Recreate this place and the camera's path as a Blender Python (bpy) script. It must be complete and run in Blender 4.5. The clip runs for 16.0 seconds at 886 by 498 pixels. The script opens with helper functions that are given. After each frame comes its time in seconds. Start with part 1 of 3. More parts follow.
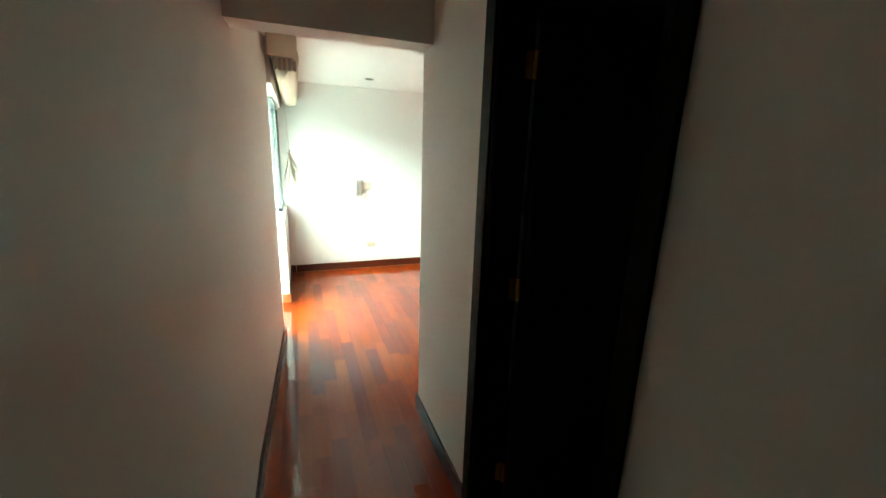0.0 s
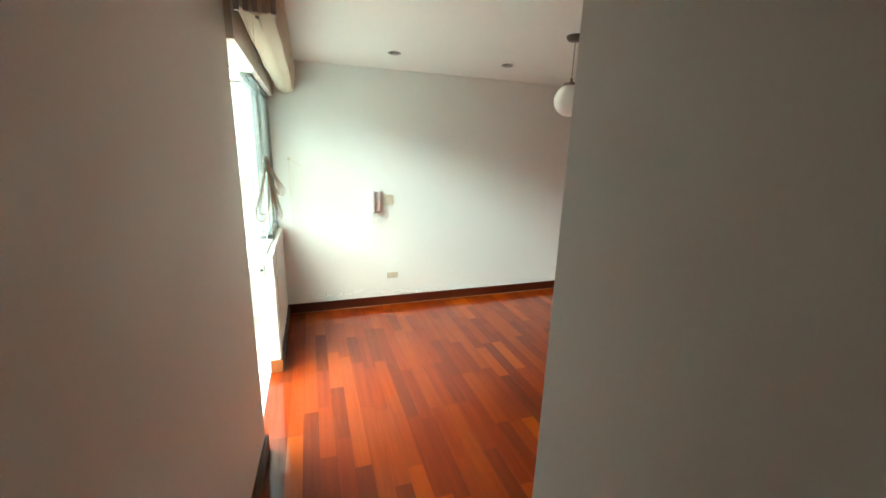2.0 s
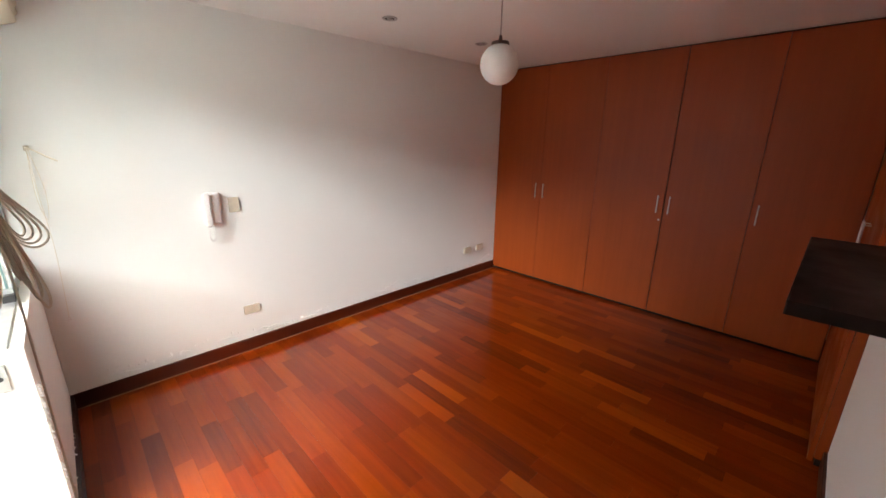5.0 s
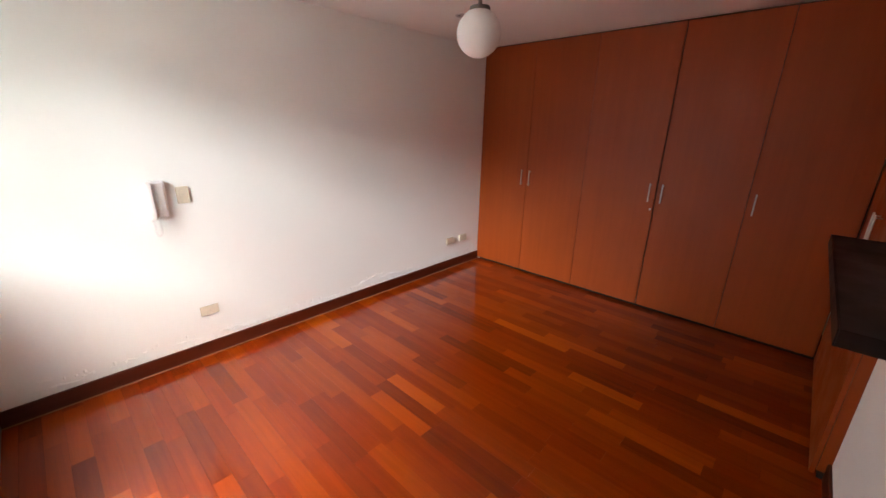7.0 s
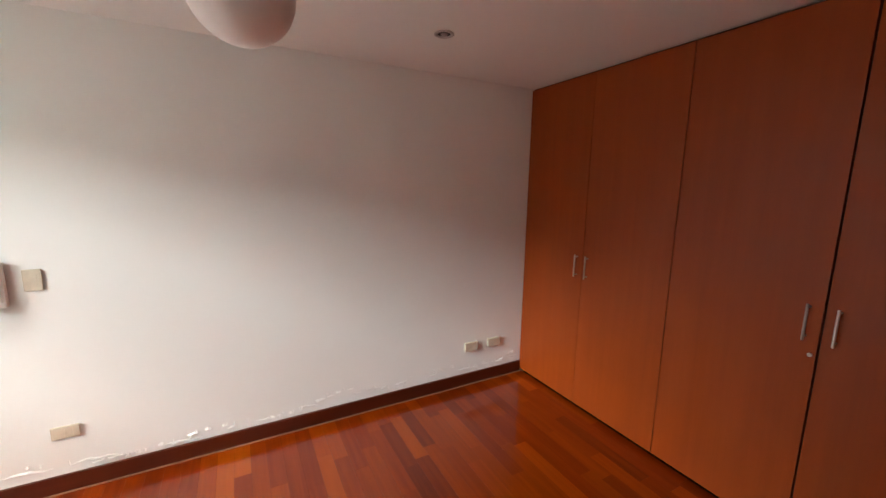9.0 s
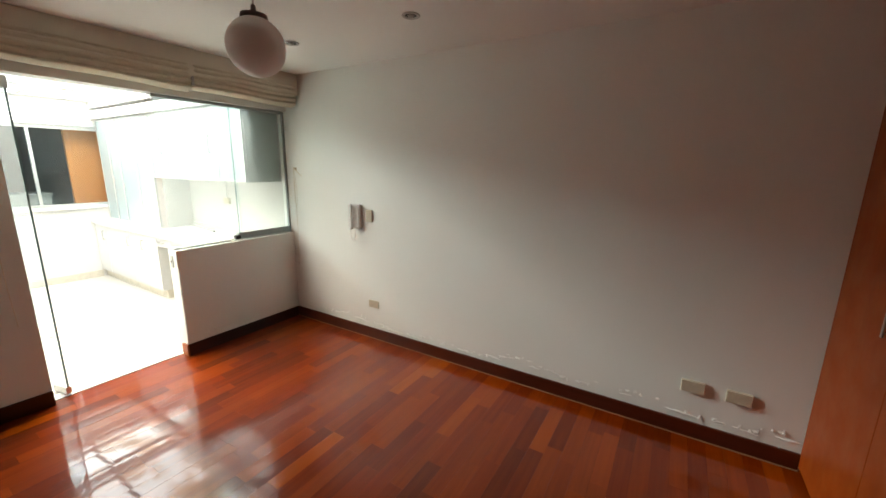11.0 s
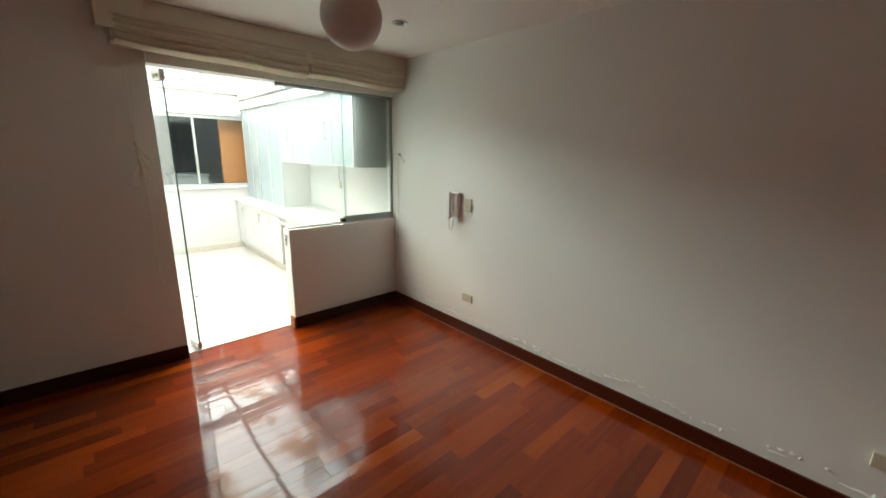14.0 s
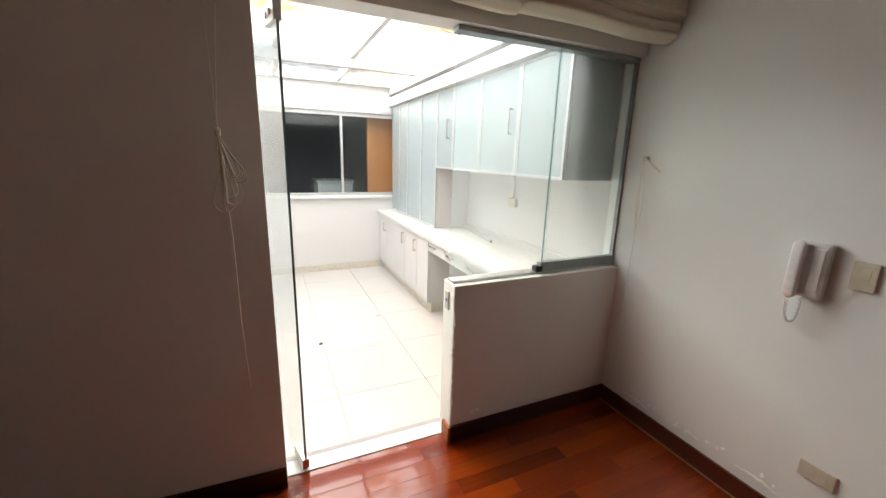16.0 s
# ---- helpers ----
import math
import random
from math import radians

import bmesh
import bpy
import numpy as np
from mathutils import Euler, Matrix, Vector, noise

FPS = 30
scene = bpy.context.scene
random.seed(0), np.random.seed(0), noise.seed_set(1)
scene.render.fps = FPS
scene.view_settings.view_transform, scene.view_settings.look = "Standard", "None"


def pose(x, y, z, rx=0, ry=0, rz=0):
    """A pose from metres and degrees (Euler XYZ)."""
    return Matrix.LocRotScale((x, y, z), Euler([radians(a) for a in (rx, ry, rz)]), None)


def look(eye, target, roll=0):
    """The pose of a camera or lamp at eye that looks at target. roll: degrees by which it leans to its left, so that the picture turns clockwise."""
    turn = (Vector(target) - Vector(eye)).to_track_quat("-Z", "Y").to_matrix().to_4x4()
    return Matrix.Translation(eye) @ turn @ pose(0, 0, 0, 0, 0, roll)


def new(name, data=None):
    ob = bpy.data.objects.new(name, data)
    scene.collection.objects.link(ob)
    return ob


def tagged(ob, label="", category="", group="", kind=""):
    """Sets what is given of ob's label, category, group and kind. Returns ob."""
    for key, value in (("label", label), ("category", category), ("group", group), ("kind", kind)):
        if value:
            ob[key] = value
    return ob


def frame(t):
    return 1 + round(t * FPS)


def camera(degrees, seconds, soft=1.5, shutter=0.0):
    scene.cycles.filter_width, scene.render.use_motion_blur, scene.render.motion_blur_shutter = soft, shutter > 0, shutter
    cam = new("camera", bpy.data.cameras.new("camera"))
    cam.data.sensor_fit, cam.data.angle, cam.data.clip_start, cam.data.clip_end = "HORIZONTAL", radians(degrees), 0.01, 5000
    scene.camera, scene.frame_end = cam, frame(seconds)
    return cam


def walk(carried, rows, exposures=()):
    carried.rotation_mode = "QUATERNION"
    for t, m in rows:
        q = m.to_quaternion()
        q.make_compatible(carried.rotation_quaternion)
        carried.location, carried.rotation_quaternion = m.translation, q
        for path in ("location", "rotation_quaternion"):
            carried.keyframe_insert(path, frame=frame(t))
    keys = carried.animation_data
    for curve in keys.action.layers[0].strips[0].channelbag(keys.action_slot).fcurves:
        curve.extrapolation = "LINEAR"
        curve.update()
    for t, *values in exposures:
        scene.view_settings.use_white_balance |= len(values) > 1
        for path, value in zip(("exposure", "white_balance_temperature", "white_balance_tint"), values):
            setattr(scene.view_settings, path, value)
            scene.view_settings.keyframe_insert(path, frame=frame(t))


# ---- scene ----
cam = camera(98.2, 16.0)
PATH = [
    (0, (0.155, -5.309, 1.597), (0.842, -3.493, 1.12), 1.79),
    (0.5, (0.21, -5.014, 1.567), (0.821, -3.171, 1.089), 1.62),
    (1, (0.273, -4.644, 1.603), (0.853, -2.796, 1.102), 1.79),
    (1.5, (0.338, -4.227, 1.667), (0.893, -2.377, 1.148), 1.82),
    (2, (0.278, -3.947, 1.63), (0.915, -2.113, 1.148), 1.62),
    (2.5, (0.286, -3.652, 1.684), (1.075, -1.879, 1.201), 1.58),
    (3, (0.239, -3.432, 1.681), (1.268, -1.785, 1.202), 1.3),
    (3.5, (0.2, -3.277, 1.628), (1.425, -1.766, 1.165), 1.11),
    (4, (0.194, -3.125, 1.624), (1.499, -1.689, 1.141), 1.14),
    (6.5, (0.254, -2.916, 1.599), (1.633, -1.602, 0.99), 0.9),
    (7, (0.425, -2.852, 1.603), (1.811, -1.549, 0.986), 1.1),
    (7.5, (0.72, -2.755, 1.623), (2.049, -1.377, 1.043), 0.8),
    (8, (1.132, -2.673, 1.612), (2.47, -1.235, 1.234), 0.7),
    (8.2, (1.277, -2.632, 1.63), (2.599, -1.171, 1.288), 0.7),
    (10.3, (2.947, -2.488, 1.602), (2.559, -0.565, 1.215), 0.4),
    (10.5, (3.056, -2.528, 1.593), (2.483, -0.651, 1.206), 0.6),
    (11, (3.354, -2.543, 1.587), (2.338, -0.872, 1.166), 0.8),
    (11.5, (3.567, -2.545, 1.591), (2.339, -1.027, 1.157), 1.0),
    (12, (3.766, -2.629, 1.623), (2.523, -1.135, 1.15), 1.0),
    (12.5, (3.852, -2.684, 1.622), (2.612, -1.191, 1.14), 1.0),
    (13, (3.797, -2.608, 1.602), (2.561, -1.114, 1.113), 1.1),
    (13.5, (3.589, -2.488, 1.588), (2.273, -1.063, 1.101), 1.2),
    (14, (3.239, -2.345, 1.567), (1.825, -1.016, 1.084), 1.4),
    (14.5, (2.851, -2.175, 1.536), (1.352, -0.941, 1.056), 1.4),
    (15, (2.405, -2.074, 1.537), (0.78, -1.013, 1.053), 1.6),
    (15.5, (2.01, -2.005, 1.539), (0.294, -1.093, 1.067), 1.7),
    (16, (1.62, -1.915, 1.524), (-0.151, -1.111, 1.057), 1.7),
]
walk(cam, [(t, look(eye, target, roll)) for t, eye, target, roll in PATH],
     exposures=((0, 4.4, 6250, -16), (1.0, 4.25, 6500, -15), (1.5, 4.25, 6550, -12), (2.0, 3.7, 6450, -9), (2.5, 3.45, 6450, -6),
                (3.5, 3.35, 6650, 9), (8.0, 3.65, 6850, 20), (10.5, 2.85, 7050, 9), (12.5, 2.65, 7150, 2), (14.5, 2.4, 6900, 3), (15.3, 2.2, 6950, 12), (16.0, 2.0, 7000, 16)))

# ---- light ----
world = bpy.data.worlds.new("sky")
scene.world = world
world.use_nodes = True
wn = world.node_tree.nodes
sky = wn.new("ShaderNodeTexSky")
sky.sky_type = "NISHITA"
sky.sun_disc = False
sky.sun_elevation, sky.sun_rotation = radians(55), radians(250)
sky.air_density, sky.dust_density = 1.0, 4.0
world.node_tree.links.new(sky.outputs[0], wn["Background"].inputs[0])
wn["Background"].inputs[1].default_value = 0.12

sun = new("sun", bpy.data.lights.new("sun", "SUN"))
sun.data.energy, sun.data.angle, sun.data.color = 0.5, radians(30), (1.0, 0.96, 0.9)
sun.matrix_world = look((-6, 3, 9), (-2, -1.2, 0))


def area_lamp(name, m, sx, sy, watts, color):
    lamp = new(name, bpy.data.lights.new(name, "AREA"))
    lamp.data.shape, lamp.data.size, lamp.data.size_y = "RECTANGLE", sx, sy
    lamp.data.energy, lamp.data.color = watts, color
    lamp.matrix_world = m
    return lamp


# daylight of the white overcast sky, in the opening of the skylight
area_lamp("skylight_daylight", pose(-1.45, -1.45, 2.58), 2.3, 2.3, 18, (0.87, 0.97, 1.0))
area_lamp("skylight_daylight_far", pose(-3.0, -1.45, 2.47), 0.8, 2.3, 11, (0.87, 0.97, 1.0))
# lamp added far outside to push light through the skylight into the room
area_lamp("west_sky_daylight", look((-11.0, -3.5, 5.3), (0.4, -0.9, 1.6)), 5.4, 4.4, 620, (0.88, 0.975, 1.0))


# ---- materials ----
def nodes_of(name):
    m = bpy.data.materials.new(name)
    m.use_nodes = True
    t = m.node_tree
    return m, t, t.nodes["Principled BSDF"]


def mixed(t, a, b, fac):
    n = t.nodes.new("ShaderNodeMix")
    n.data_type = "RGBA"
    for sock, v in ((n.inputs[6], a), (n.inputs[7], b), (n.inputs[0], fac)):
        if hasattr(v, "is_linked"):
            t.links.new(v, sock)
        elif isinstance(v, tuple):
            sock.default_value = (*v, 1)
        else:
            sock.default_value = v
    return n.outputs[2]


def coords(t, scale=(1, 1, 1), kind="Object"):
    c = t.nodes.new("ShaderNodeTexCoord")
    mp = t.nodes.new("ShaderNodeMapping")
    mp.inputs["Scale"].default_value = scale
    t.links.new(c.outputs[kind], mp.inputs[0])
    return mp.outputs[0]


def noise_of(t, vec, scale, detail=4.0, rough=0.55):
    n = t.nodes.new("ShaderNodeTexNoise")
    n.inputs["Scale"].default_value = scale
    n.inputs["Detail"].default_value = detail
    n.inputs["Roughness"].default_value = rough
    t.links.new(vec, n.inputs["Vector"])
    return n.outputs["Fac"]


def ramp(t, fac, lo, hi):
    r = t.nodes.new("ShaderNodeMapRange")
    r.inputs[1].default_value, r.inputs[2].default_value = lo, hi
    t.links.new(fac, r.inputs[0])
    return r.outputs[0]


def ranged(t, fac, lo, hi):
    r = t.nodes.new("ShaderNodeMapRange")
    r.inputs[1].default_value, r.inputs[2].default_value = 0.3, 0.7
    r.inputs[3].default_value, r.inputs[4].default_value = lo, hi
    t.links.new(fac, r.inputs[0])
    return r.outputs[0]


def bump(t, bsdf, height, strength, dist=0.002):
    b = t.nodes.new("ShaderNodeBump")
    b.inputs["Strength"].default_value = strength
    b.inputs["Distance"].default_value = dist
    t.links.new(height, b.inputs["Height"])
    t.links.new(b.outputs[0], bsdf.inputs["Normal"])


def paint(name, base, stain, rough=0.6, grain=180, strength=0.12, amount=0.5):
    m, t, b = nodes_of(name)
    v = coords(t)
    big = ramp(t, noise_of(t, v, 1.3, 5), 0.35, 0.75)
    mul = t.nodes.new("ShaderNodeMath")
    mul.operation = "MULTIPLY"
    mul.inputs[1].default_value = amount
    t.links.new(big, mul.inputs[0])
    t.links.new(mixed(t, base, stain, mul.outputs[0]), b.inputs["Base Color"])
    fine = noise_of(t, v, grain, 2)
    t.links.new(ranged(t, noise_of(t, v, 9, 3), rough - 0.06, rough + 0.06), b.inputs["Roughness"])
    bump(t, b, fine, strength)
    return m


def wood(name, dark, light, grain_axis, rough, coat=0.0, vary=False, spread=0.5, fine=1.0):
    """Wood with grain along an axis. vary: each piece takes its own tone and its own figure."""
    m, t, b = nodes_of(name)
    s = [38 * fine, 38 * fine, 38 * fine]
    s[grain_axis] = 1.6 * fine
    v = coords(t, tuple(s))
    if vary:
        info = t.nodes.new("ShaderNodeObjectInfo")
        add = t.nodes.new("ShaderNodeVectorMath")
        add.operation = "ADD"
        sc = t.nodes.new("ShaderNodeMath")
        sc.operation = "MULTIPLY"
        sc.inputs[1].default_value = 97.0
        t.links.new(info.outputs["Random"], sc.inputs[0])
        t.links.new(v, add.inputs[0])
        t.links.new(sc.outputs[0], add.inputs[1])
        v = add.outputs[0]
    g = noise_of(t, v, 1.0, 6, 0.65)
    figure = ramp(t, g, 0.3, 0.72)
    col = mixed(t, dark, light, figure)
    if vary:
        cr = t.nodes.new("ShaderNodeValToRGB")
        cr.color_ramp.elements[0].color = (*(c * 0.5 for c in dark), 1)
        cr.color_ramp.elements[1].color = (light[0] * 1.45, light[1] * 1.9, light[2] * 2.2, 1)
        for pos, base, k in ((0.14, dark, 0.85), (0.3, dark, 1.3), (0.8, light, 0.85), (0.92, light, 1.1)):
            el = cr.color_ramp.elements.new(pos)
            el.color = (*(c * k for c in base), 1)
        t.links.new(info.outputs["Random"], cr.inputs[0])
        tone = cr.outputs[0]
        col = mixed(t, col, tone, spread)
    else:
        patch = ramp(t, noise_of(t, coords(t), 0.9, 3), 0.3, 0.7)
        col = mixed(t, col, mixed(t, dark, light, patch), 0.45)
    t.links.new(col, b.inputs["Base Color"])
    t.links.new(ranged(t, noise_of(t, coords(t), 6, 3), rough * 0.8, rough * 1.25), b.inputs["Roughness"])
    b.inputs["Coat Weight"].default_value = coat
    b.inputs["Coat Roughness"].default_value = 0.05
    bump(t, b, g, 0.05, 0.001)
    return m


def plain(name, base, rough, metal=0.0, wear=0.12, scale=25):
    m, t, b = nodes_of(name)
    n = noise_of(t, coords(t), scale, 3)
    t.links.new(mixed(t, base, tuple(c * (1 - wear) for c in base), ramp(t, n, 0.35, 0.7)), b.inputs["Base Color"])
    t.links.new(ranged(t, n, rough * 0.85, min(1, rough * 1.2)), b.inputs["Roughness"])
    b.inputs["Metallic"].default_value = metal
    return m


def pane_glass(name, tint, haze=0.0, veil=0.0):
    """A clear pane: it lets light straight through and mirrors by Fresnel; haze is the dirt on it, and a pale
    translucent film can lie over it.
    """
    m, t, b = nodes_of(name)
    t.nodes.remove(b)
    clear = t.nodes.new("ShaderNodeBsdfTransparent")
    clear.inputs[0].default_value = (*tint, 1)
    gloss = t.nodes.new("ShaderNodeBsdfGlossy")
    gloss.inputs["Roughness"].default_value = 0.01
    face = t.nodes.new("ShaderNodeLayerWeight")
    face.inputs["Blend"].default_value = 0.5
    steep = t.nodes.new("ShaderNodeMath")
    steep.operation = "POWER"
    steep.inputs[1].default_value = 4.5
    t.links.new(face.outputs["Facing"], steep.inputs[0])
    fres = t.nodes.new("ShaderNodeMath")
    fres.operation = "MULTIPLY_ADD"
    fres.inputs[1].default_value, fres.inputs[2].default_value = 0.9, 0.04
    t.links.new(steep.outputs[0], fres.inputs[0])
    mix = t.nodes.new("ShaderNodeMixShader")
    t.links.new(fres.outputs[0], mix.inputs[0])
    t.links.new(clear.outputs[0], mix.inputs[1])
    t.links.new(gloss.outputs[0], mix.inputs[2])
    out = mix.outputs[0]
    if veil:
        film = t.nodes.new("ShaderNodeBsdfTranslucent")
        film.inputs[0].default_value = (0.80, 0.86, 0.87, 1)
        amount = t.nodes.new("ShaderNodeMath")
        amount.operation = "MULTIPLY"
        amount.inputs[1].default_value = veil
        t.links.new(ranged(t, noise_of(t, coords(t), 2.2, 4), 0.6, 1.4), amount.inputs[0])
        m1 = t.nodes.new("ShaderNodeMixShader")
        t.links.new(amount.outputs[0], m1.inputs[0])
        t.links.new(out, m1.inputs[1])
        t.links.new(film.outputs[0], m1.inputs[2])
        out = m1.outputs[0]
    if haze:
        dirt = t.nodes.new("ShaderNodeBsdfTranslucent")
        dirt.inputs[0].default_value = (0.36, 0.25, 0.15, 1)
        mul = t.nodes.new("ShaderNodeMath")
        mul.operation = "MULTIPLY"
        mul.inputs[1].default_value = haze
        t.links.new(ramp(t, noise_of(t, coords(t), 1.2, 4), 0.52, 0.66), mul.inputs[0])
        m2 = t.nodes.new("ShaderNodeMixShader")
        t.links.new(mul.outputs[0], m2.inputs[0])
        t.links.new(out, m2.inputs[1])
        t.links.new(dirt.outputs[0], m2.inputs[2])
        out = m2.outputs[0]
    t.links.new(out, t.nodes["Material Output"].inputs[0])
    return m


WALL = paint("wall_paint", (0.865, 0.88, 0.84), (0.835, 0.845, 0.80))
# kitchen white lowered about a quarter: weaker light put into the colour
WALL2 = paint("kitchen_wall_paint_dimmed", (0.66, 0.645, 0.625), (0.63, 0.61, 0.59))
CEIL = paint("ceiling_paint", (0.88, 0.89, 0.855), (0.86, 0.865, 0.83), grain=90)
PLANK = wood("lacquered_hardwood", (0.152, 0.0135, 0.0003), (0.318, 0.0475, 0.0012), 1, 0.34, 0.9, True, 0.6)
PLANK.node_tree.nodes["Principled BSDF"].inputs["Specular IOR Level"].default_value = 0.08
PLANK.node_tree.nodes["Principled BSDF"].inputs["Coat IOR"].default_value = 1.5
# one skirting wood in two tones: side walls shaded, cross walls lit by colour
SKIRT = wood("dark_skirting_wood_shaded", (0.022, 0.0036, 0.0012), (0.046, 0.0078, 0.0025), 1, 0.35, 0.1)
SKIRTX_LIT = wood("skirting_wood_across_lit", (0.048, 0.0068, 0.0017), (0.10, 0.0145, 0.0034), 0, 0.38, 0.0)
CHERRY = wood("cherry_veneer", (0.26, 0.040, 0.003), (0.35, 0.062, 0.0054), 2, 0.43, 0.0, fine=0.45)
CHERRY.node_tree.nodes["Principled BSDF"].inputs["Specular IOR Level"].default_value = 0.32
WENGE = wood("dark_shelf_wood", (0.009, 0.004, 0.003), (0.019, 0.008, 0.006), 0, 0.5, 0.0)
WENGE.node_tree.nodes["Principled BSDF"].inputs["Specular IOR Level"].default_value = 0.2
DOORW = wood("dark_door_wood", (0.022, 0.009, 0.006), (0.05, 0.02, 0.012), 2, 0.4, 0.1)
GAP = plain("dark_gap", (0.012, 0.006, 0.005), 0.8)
# door wood taken to near black, shade of the unlit doorway included
SHADEW = plain("shaded_door_wood", (0.005, 0.004, 0.0035), 0.9)
SHADEW.node_tree.nodes["Principled BSDF"].inputs["Specular IOR Level"].default_value = 0.1
STEEL = plain("brushed_steel", (0.56, 0.55, 0.53), 0.32, 1.0)
ALU = plain("matt_aluminium", (0.62, 0.63, 0.62), 0.4, 0.9)
# cupboard frames darkened in colour to offset the bright kitchen light
PALEALU = plain("pale_aluminium_dimmed", (0.52, 0.54, 0.535), 0.45, 0.3)
DKALU = plain("grey_aluminium", (0.34, 0.375, 0.365), 0.45, 0.4)
BRONZE = plain("dark_bronze", (0.16, 0.13, 0.11), 0.35, 0.85)
BRASS = plain("brass", (0.62, 0.36, 0.12), 0.35, 1.0)
OPAL = plain("opal_glass", (0.82, 0.80, 0.77), 0.34, wear=0.03)
OPAL.node_tree.nodes["Principled BSDF"].inputs["Subsurface Weight"].default_value = 0.9
OPAL.node_tree.nodes["Principled BSDF"].inputs["Subsurface Radius"].default_value = (0.12, 0.12, 0.12)
OPAL.node_tree.nodes["Principled BSDF"].inputs["Subsurface Scale"].default_value = 1.0
OPAL.node_tree.nodes["Principled BSDF"].inputs["Specular IOR Level"].default_value = 0.12
IVORY = plain("ivory_plastic", (0.66, 0.595, 0.46), 0.4)
WHITEP = plain("white_plastic", (0.85, 0.83, 0.80), 0.35)
GREYP = plain("grey_plastic", (0.42, 0.39, 0.37), 0.4)
BLACKP = plain("black_plastic", (0.02, 0.02, 0.02), 0.5)
# laminate and countertop set below their real white, in place of dimmer light
LAMIN = plain("white_laminate_dimmed", (0.60, 0.59, 0.575), 0.5, wear=0.03, scale=2)
COUNTER = paint("cream_countertop_dimmed", (0.64, 0.62, 0.585), (0.60, 0.57, 0.53), 0.5, 300, 0.01, amount=0.15)
# frosted doors darkened in colour against the strong daylight on them
FROST = plain("frosted_glass_dimmed", (0.335, 0.395, 0.405), 0.12, wear=0.05, scale=3)
FROSTG = plain("grey_green_panel", (0.47, 0.53, 0.50), 0.3, wear=0.08, scale=6)
# tile colour lowered to stand in for less daylight on the floor
TILE = paint("cream_porcelain_dimmed", (0.55, 0.52, 0.485), (0.52, 0.49, 0.45), 0.18, 60, 0.015)
GREYSTRIP = plain("plain_grey_strip", (0.36, 0.35, 0.345), 0.5)
TILEB = plain("beige_tile_skirting", (0.62, 0.56, 0.47), 0.4)
GROUT = plain("grout", (0.47, 0.44, 0.40), 0.9)
# threshold white also lowered in colour to balance the daylight
MARBLE = paint("white_threshold_dimmed", (0.72, 0.72, 0.71), (0.64, 0.64, 0.64), 0.3, 40, 0.02)
FABRIC = paint("cream_blind_fabric", (0.66, 0.60, 0.47), (0.58, 0.52, 0.40), 0.85, 420, 0.3)
BOXM = paint("cream_pelmet_paint", (0.70, 0.65, 0.53), (0.64, 0.59, 0.48), 0.6, 150, 0.08)
CORD = plain("cream_cord", (0.84, 0.79, 0.66), 0.8)
CLEAR = pane_glass("clear_glass", (0.915, 0.958, 0.955), veil=0.05)
SKYG = pane_glass("skylight_pane", (0.97, 0.98, 0.97), 0.9)
EDGEG = plain("green_glass_edge", (0.13, 0.22, 0.21), 0.15)
# dark grey stands in for the missing light of the two rooms
DARKROOM = plain("unlit_room_shade", (0.10, 0.11, 0.125), 0.7)
ORANGE = wood("orange_wood", (0.46, 0.16, 0.04), (0.60, 0.24, 0.07), 2, 0.4)
SKIRTEND = wood("skirting_end_wood", (0.27, 0.075, 0.016), (0.40, 0.125, 0.03), 2, 0.45)
# roof frame white dimmed in colour, as the other kitchen whites
FRAMEW = plain("white_roof_frame_dimmed", (0.68, 0.67, 0.655), 0.45)

# ---- builders ----
ORIGIN = {}


def thing(name, at, label="", category="", group="", kind=""):
    e = new(name)
    e.location = at
    e.empty_display_size = 0.1
    ORIGIN[e.name] = Vector(at)
    return tagged(e, label, category, group, kind)


def part(name, bm, mat, parent=None, label="", smooth=False):
    """Links a bmesh, given in world metres, as one mesh under a thing or a part."""
    if parent is not None:
        bmesh.ops.translate(bm, verts=bm.verts, vec=-ORIGIN[parent.name])
    me = bpy.data.meshes.new(name)
    bmesh.ops.recalc_face_normals(bm, faces=bm.faces)
    bm.to_mesh(me)
    bm.free()
    me.materials.append(mat)
    if smooth:
        for p in me.polygons:
            p.use_smooth = True
    ob = new(name, me)
    if parent is not None:
        ob.parent = parent
        ORIGIN[ob.name] = ORIGIN[parent.name]
    else:
        ORIGIN[ob.name] = Vector((0, 0, 0))
    return tagged(ob, label)


def add_box(bm, x0, x1, y0, y1, z0, z1, bevel=0.0, m=None):
    r = bmesh.ops.create_cube(bm, size=1.0)
    vs = r["verts"]
    for v in vs:
        v.co = Vector((x0 + (v.co.x + 0.5) * (x1 - x0), y0 + (v.co.y + 0.5) * (y1 - y0), z0 + (v.co.z + 0.5) * (z1 - z0)))
    if m is not None:
        bmesh.ops.transform(bm, matrix=m, verts=vs)
    if bevel:
        es = {e for v in vs for e in v.link_edges}
        bmesh.ops.bevel(bm, geom=list(es), offset=bevel, segments=2, profile=0.5, affect="EDGES")
    return bm


def boxes(*spans, bevel=0.0, m=None):
    bm = bmesh.new()
    for s in spans:
        add_box(bm, *s, bevel=bevel, m=m)
    return bm


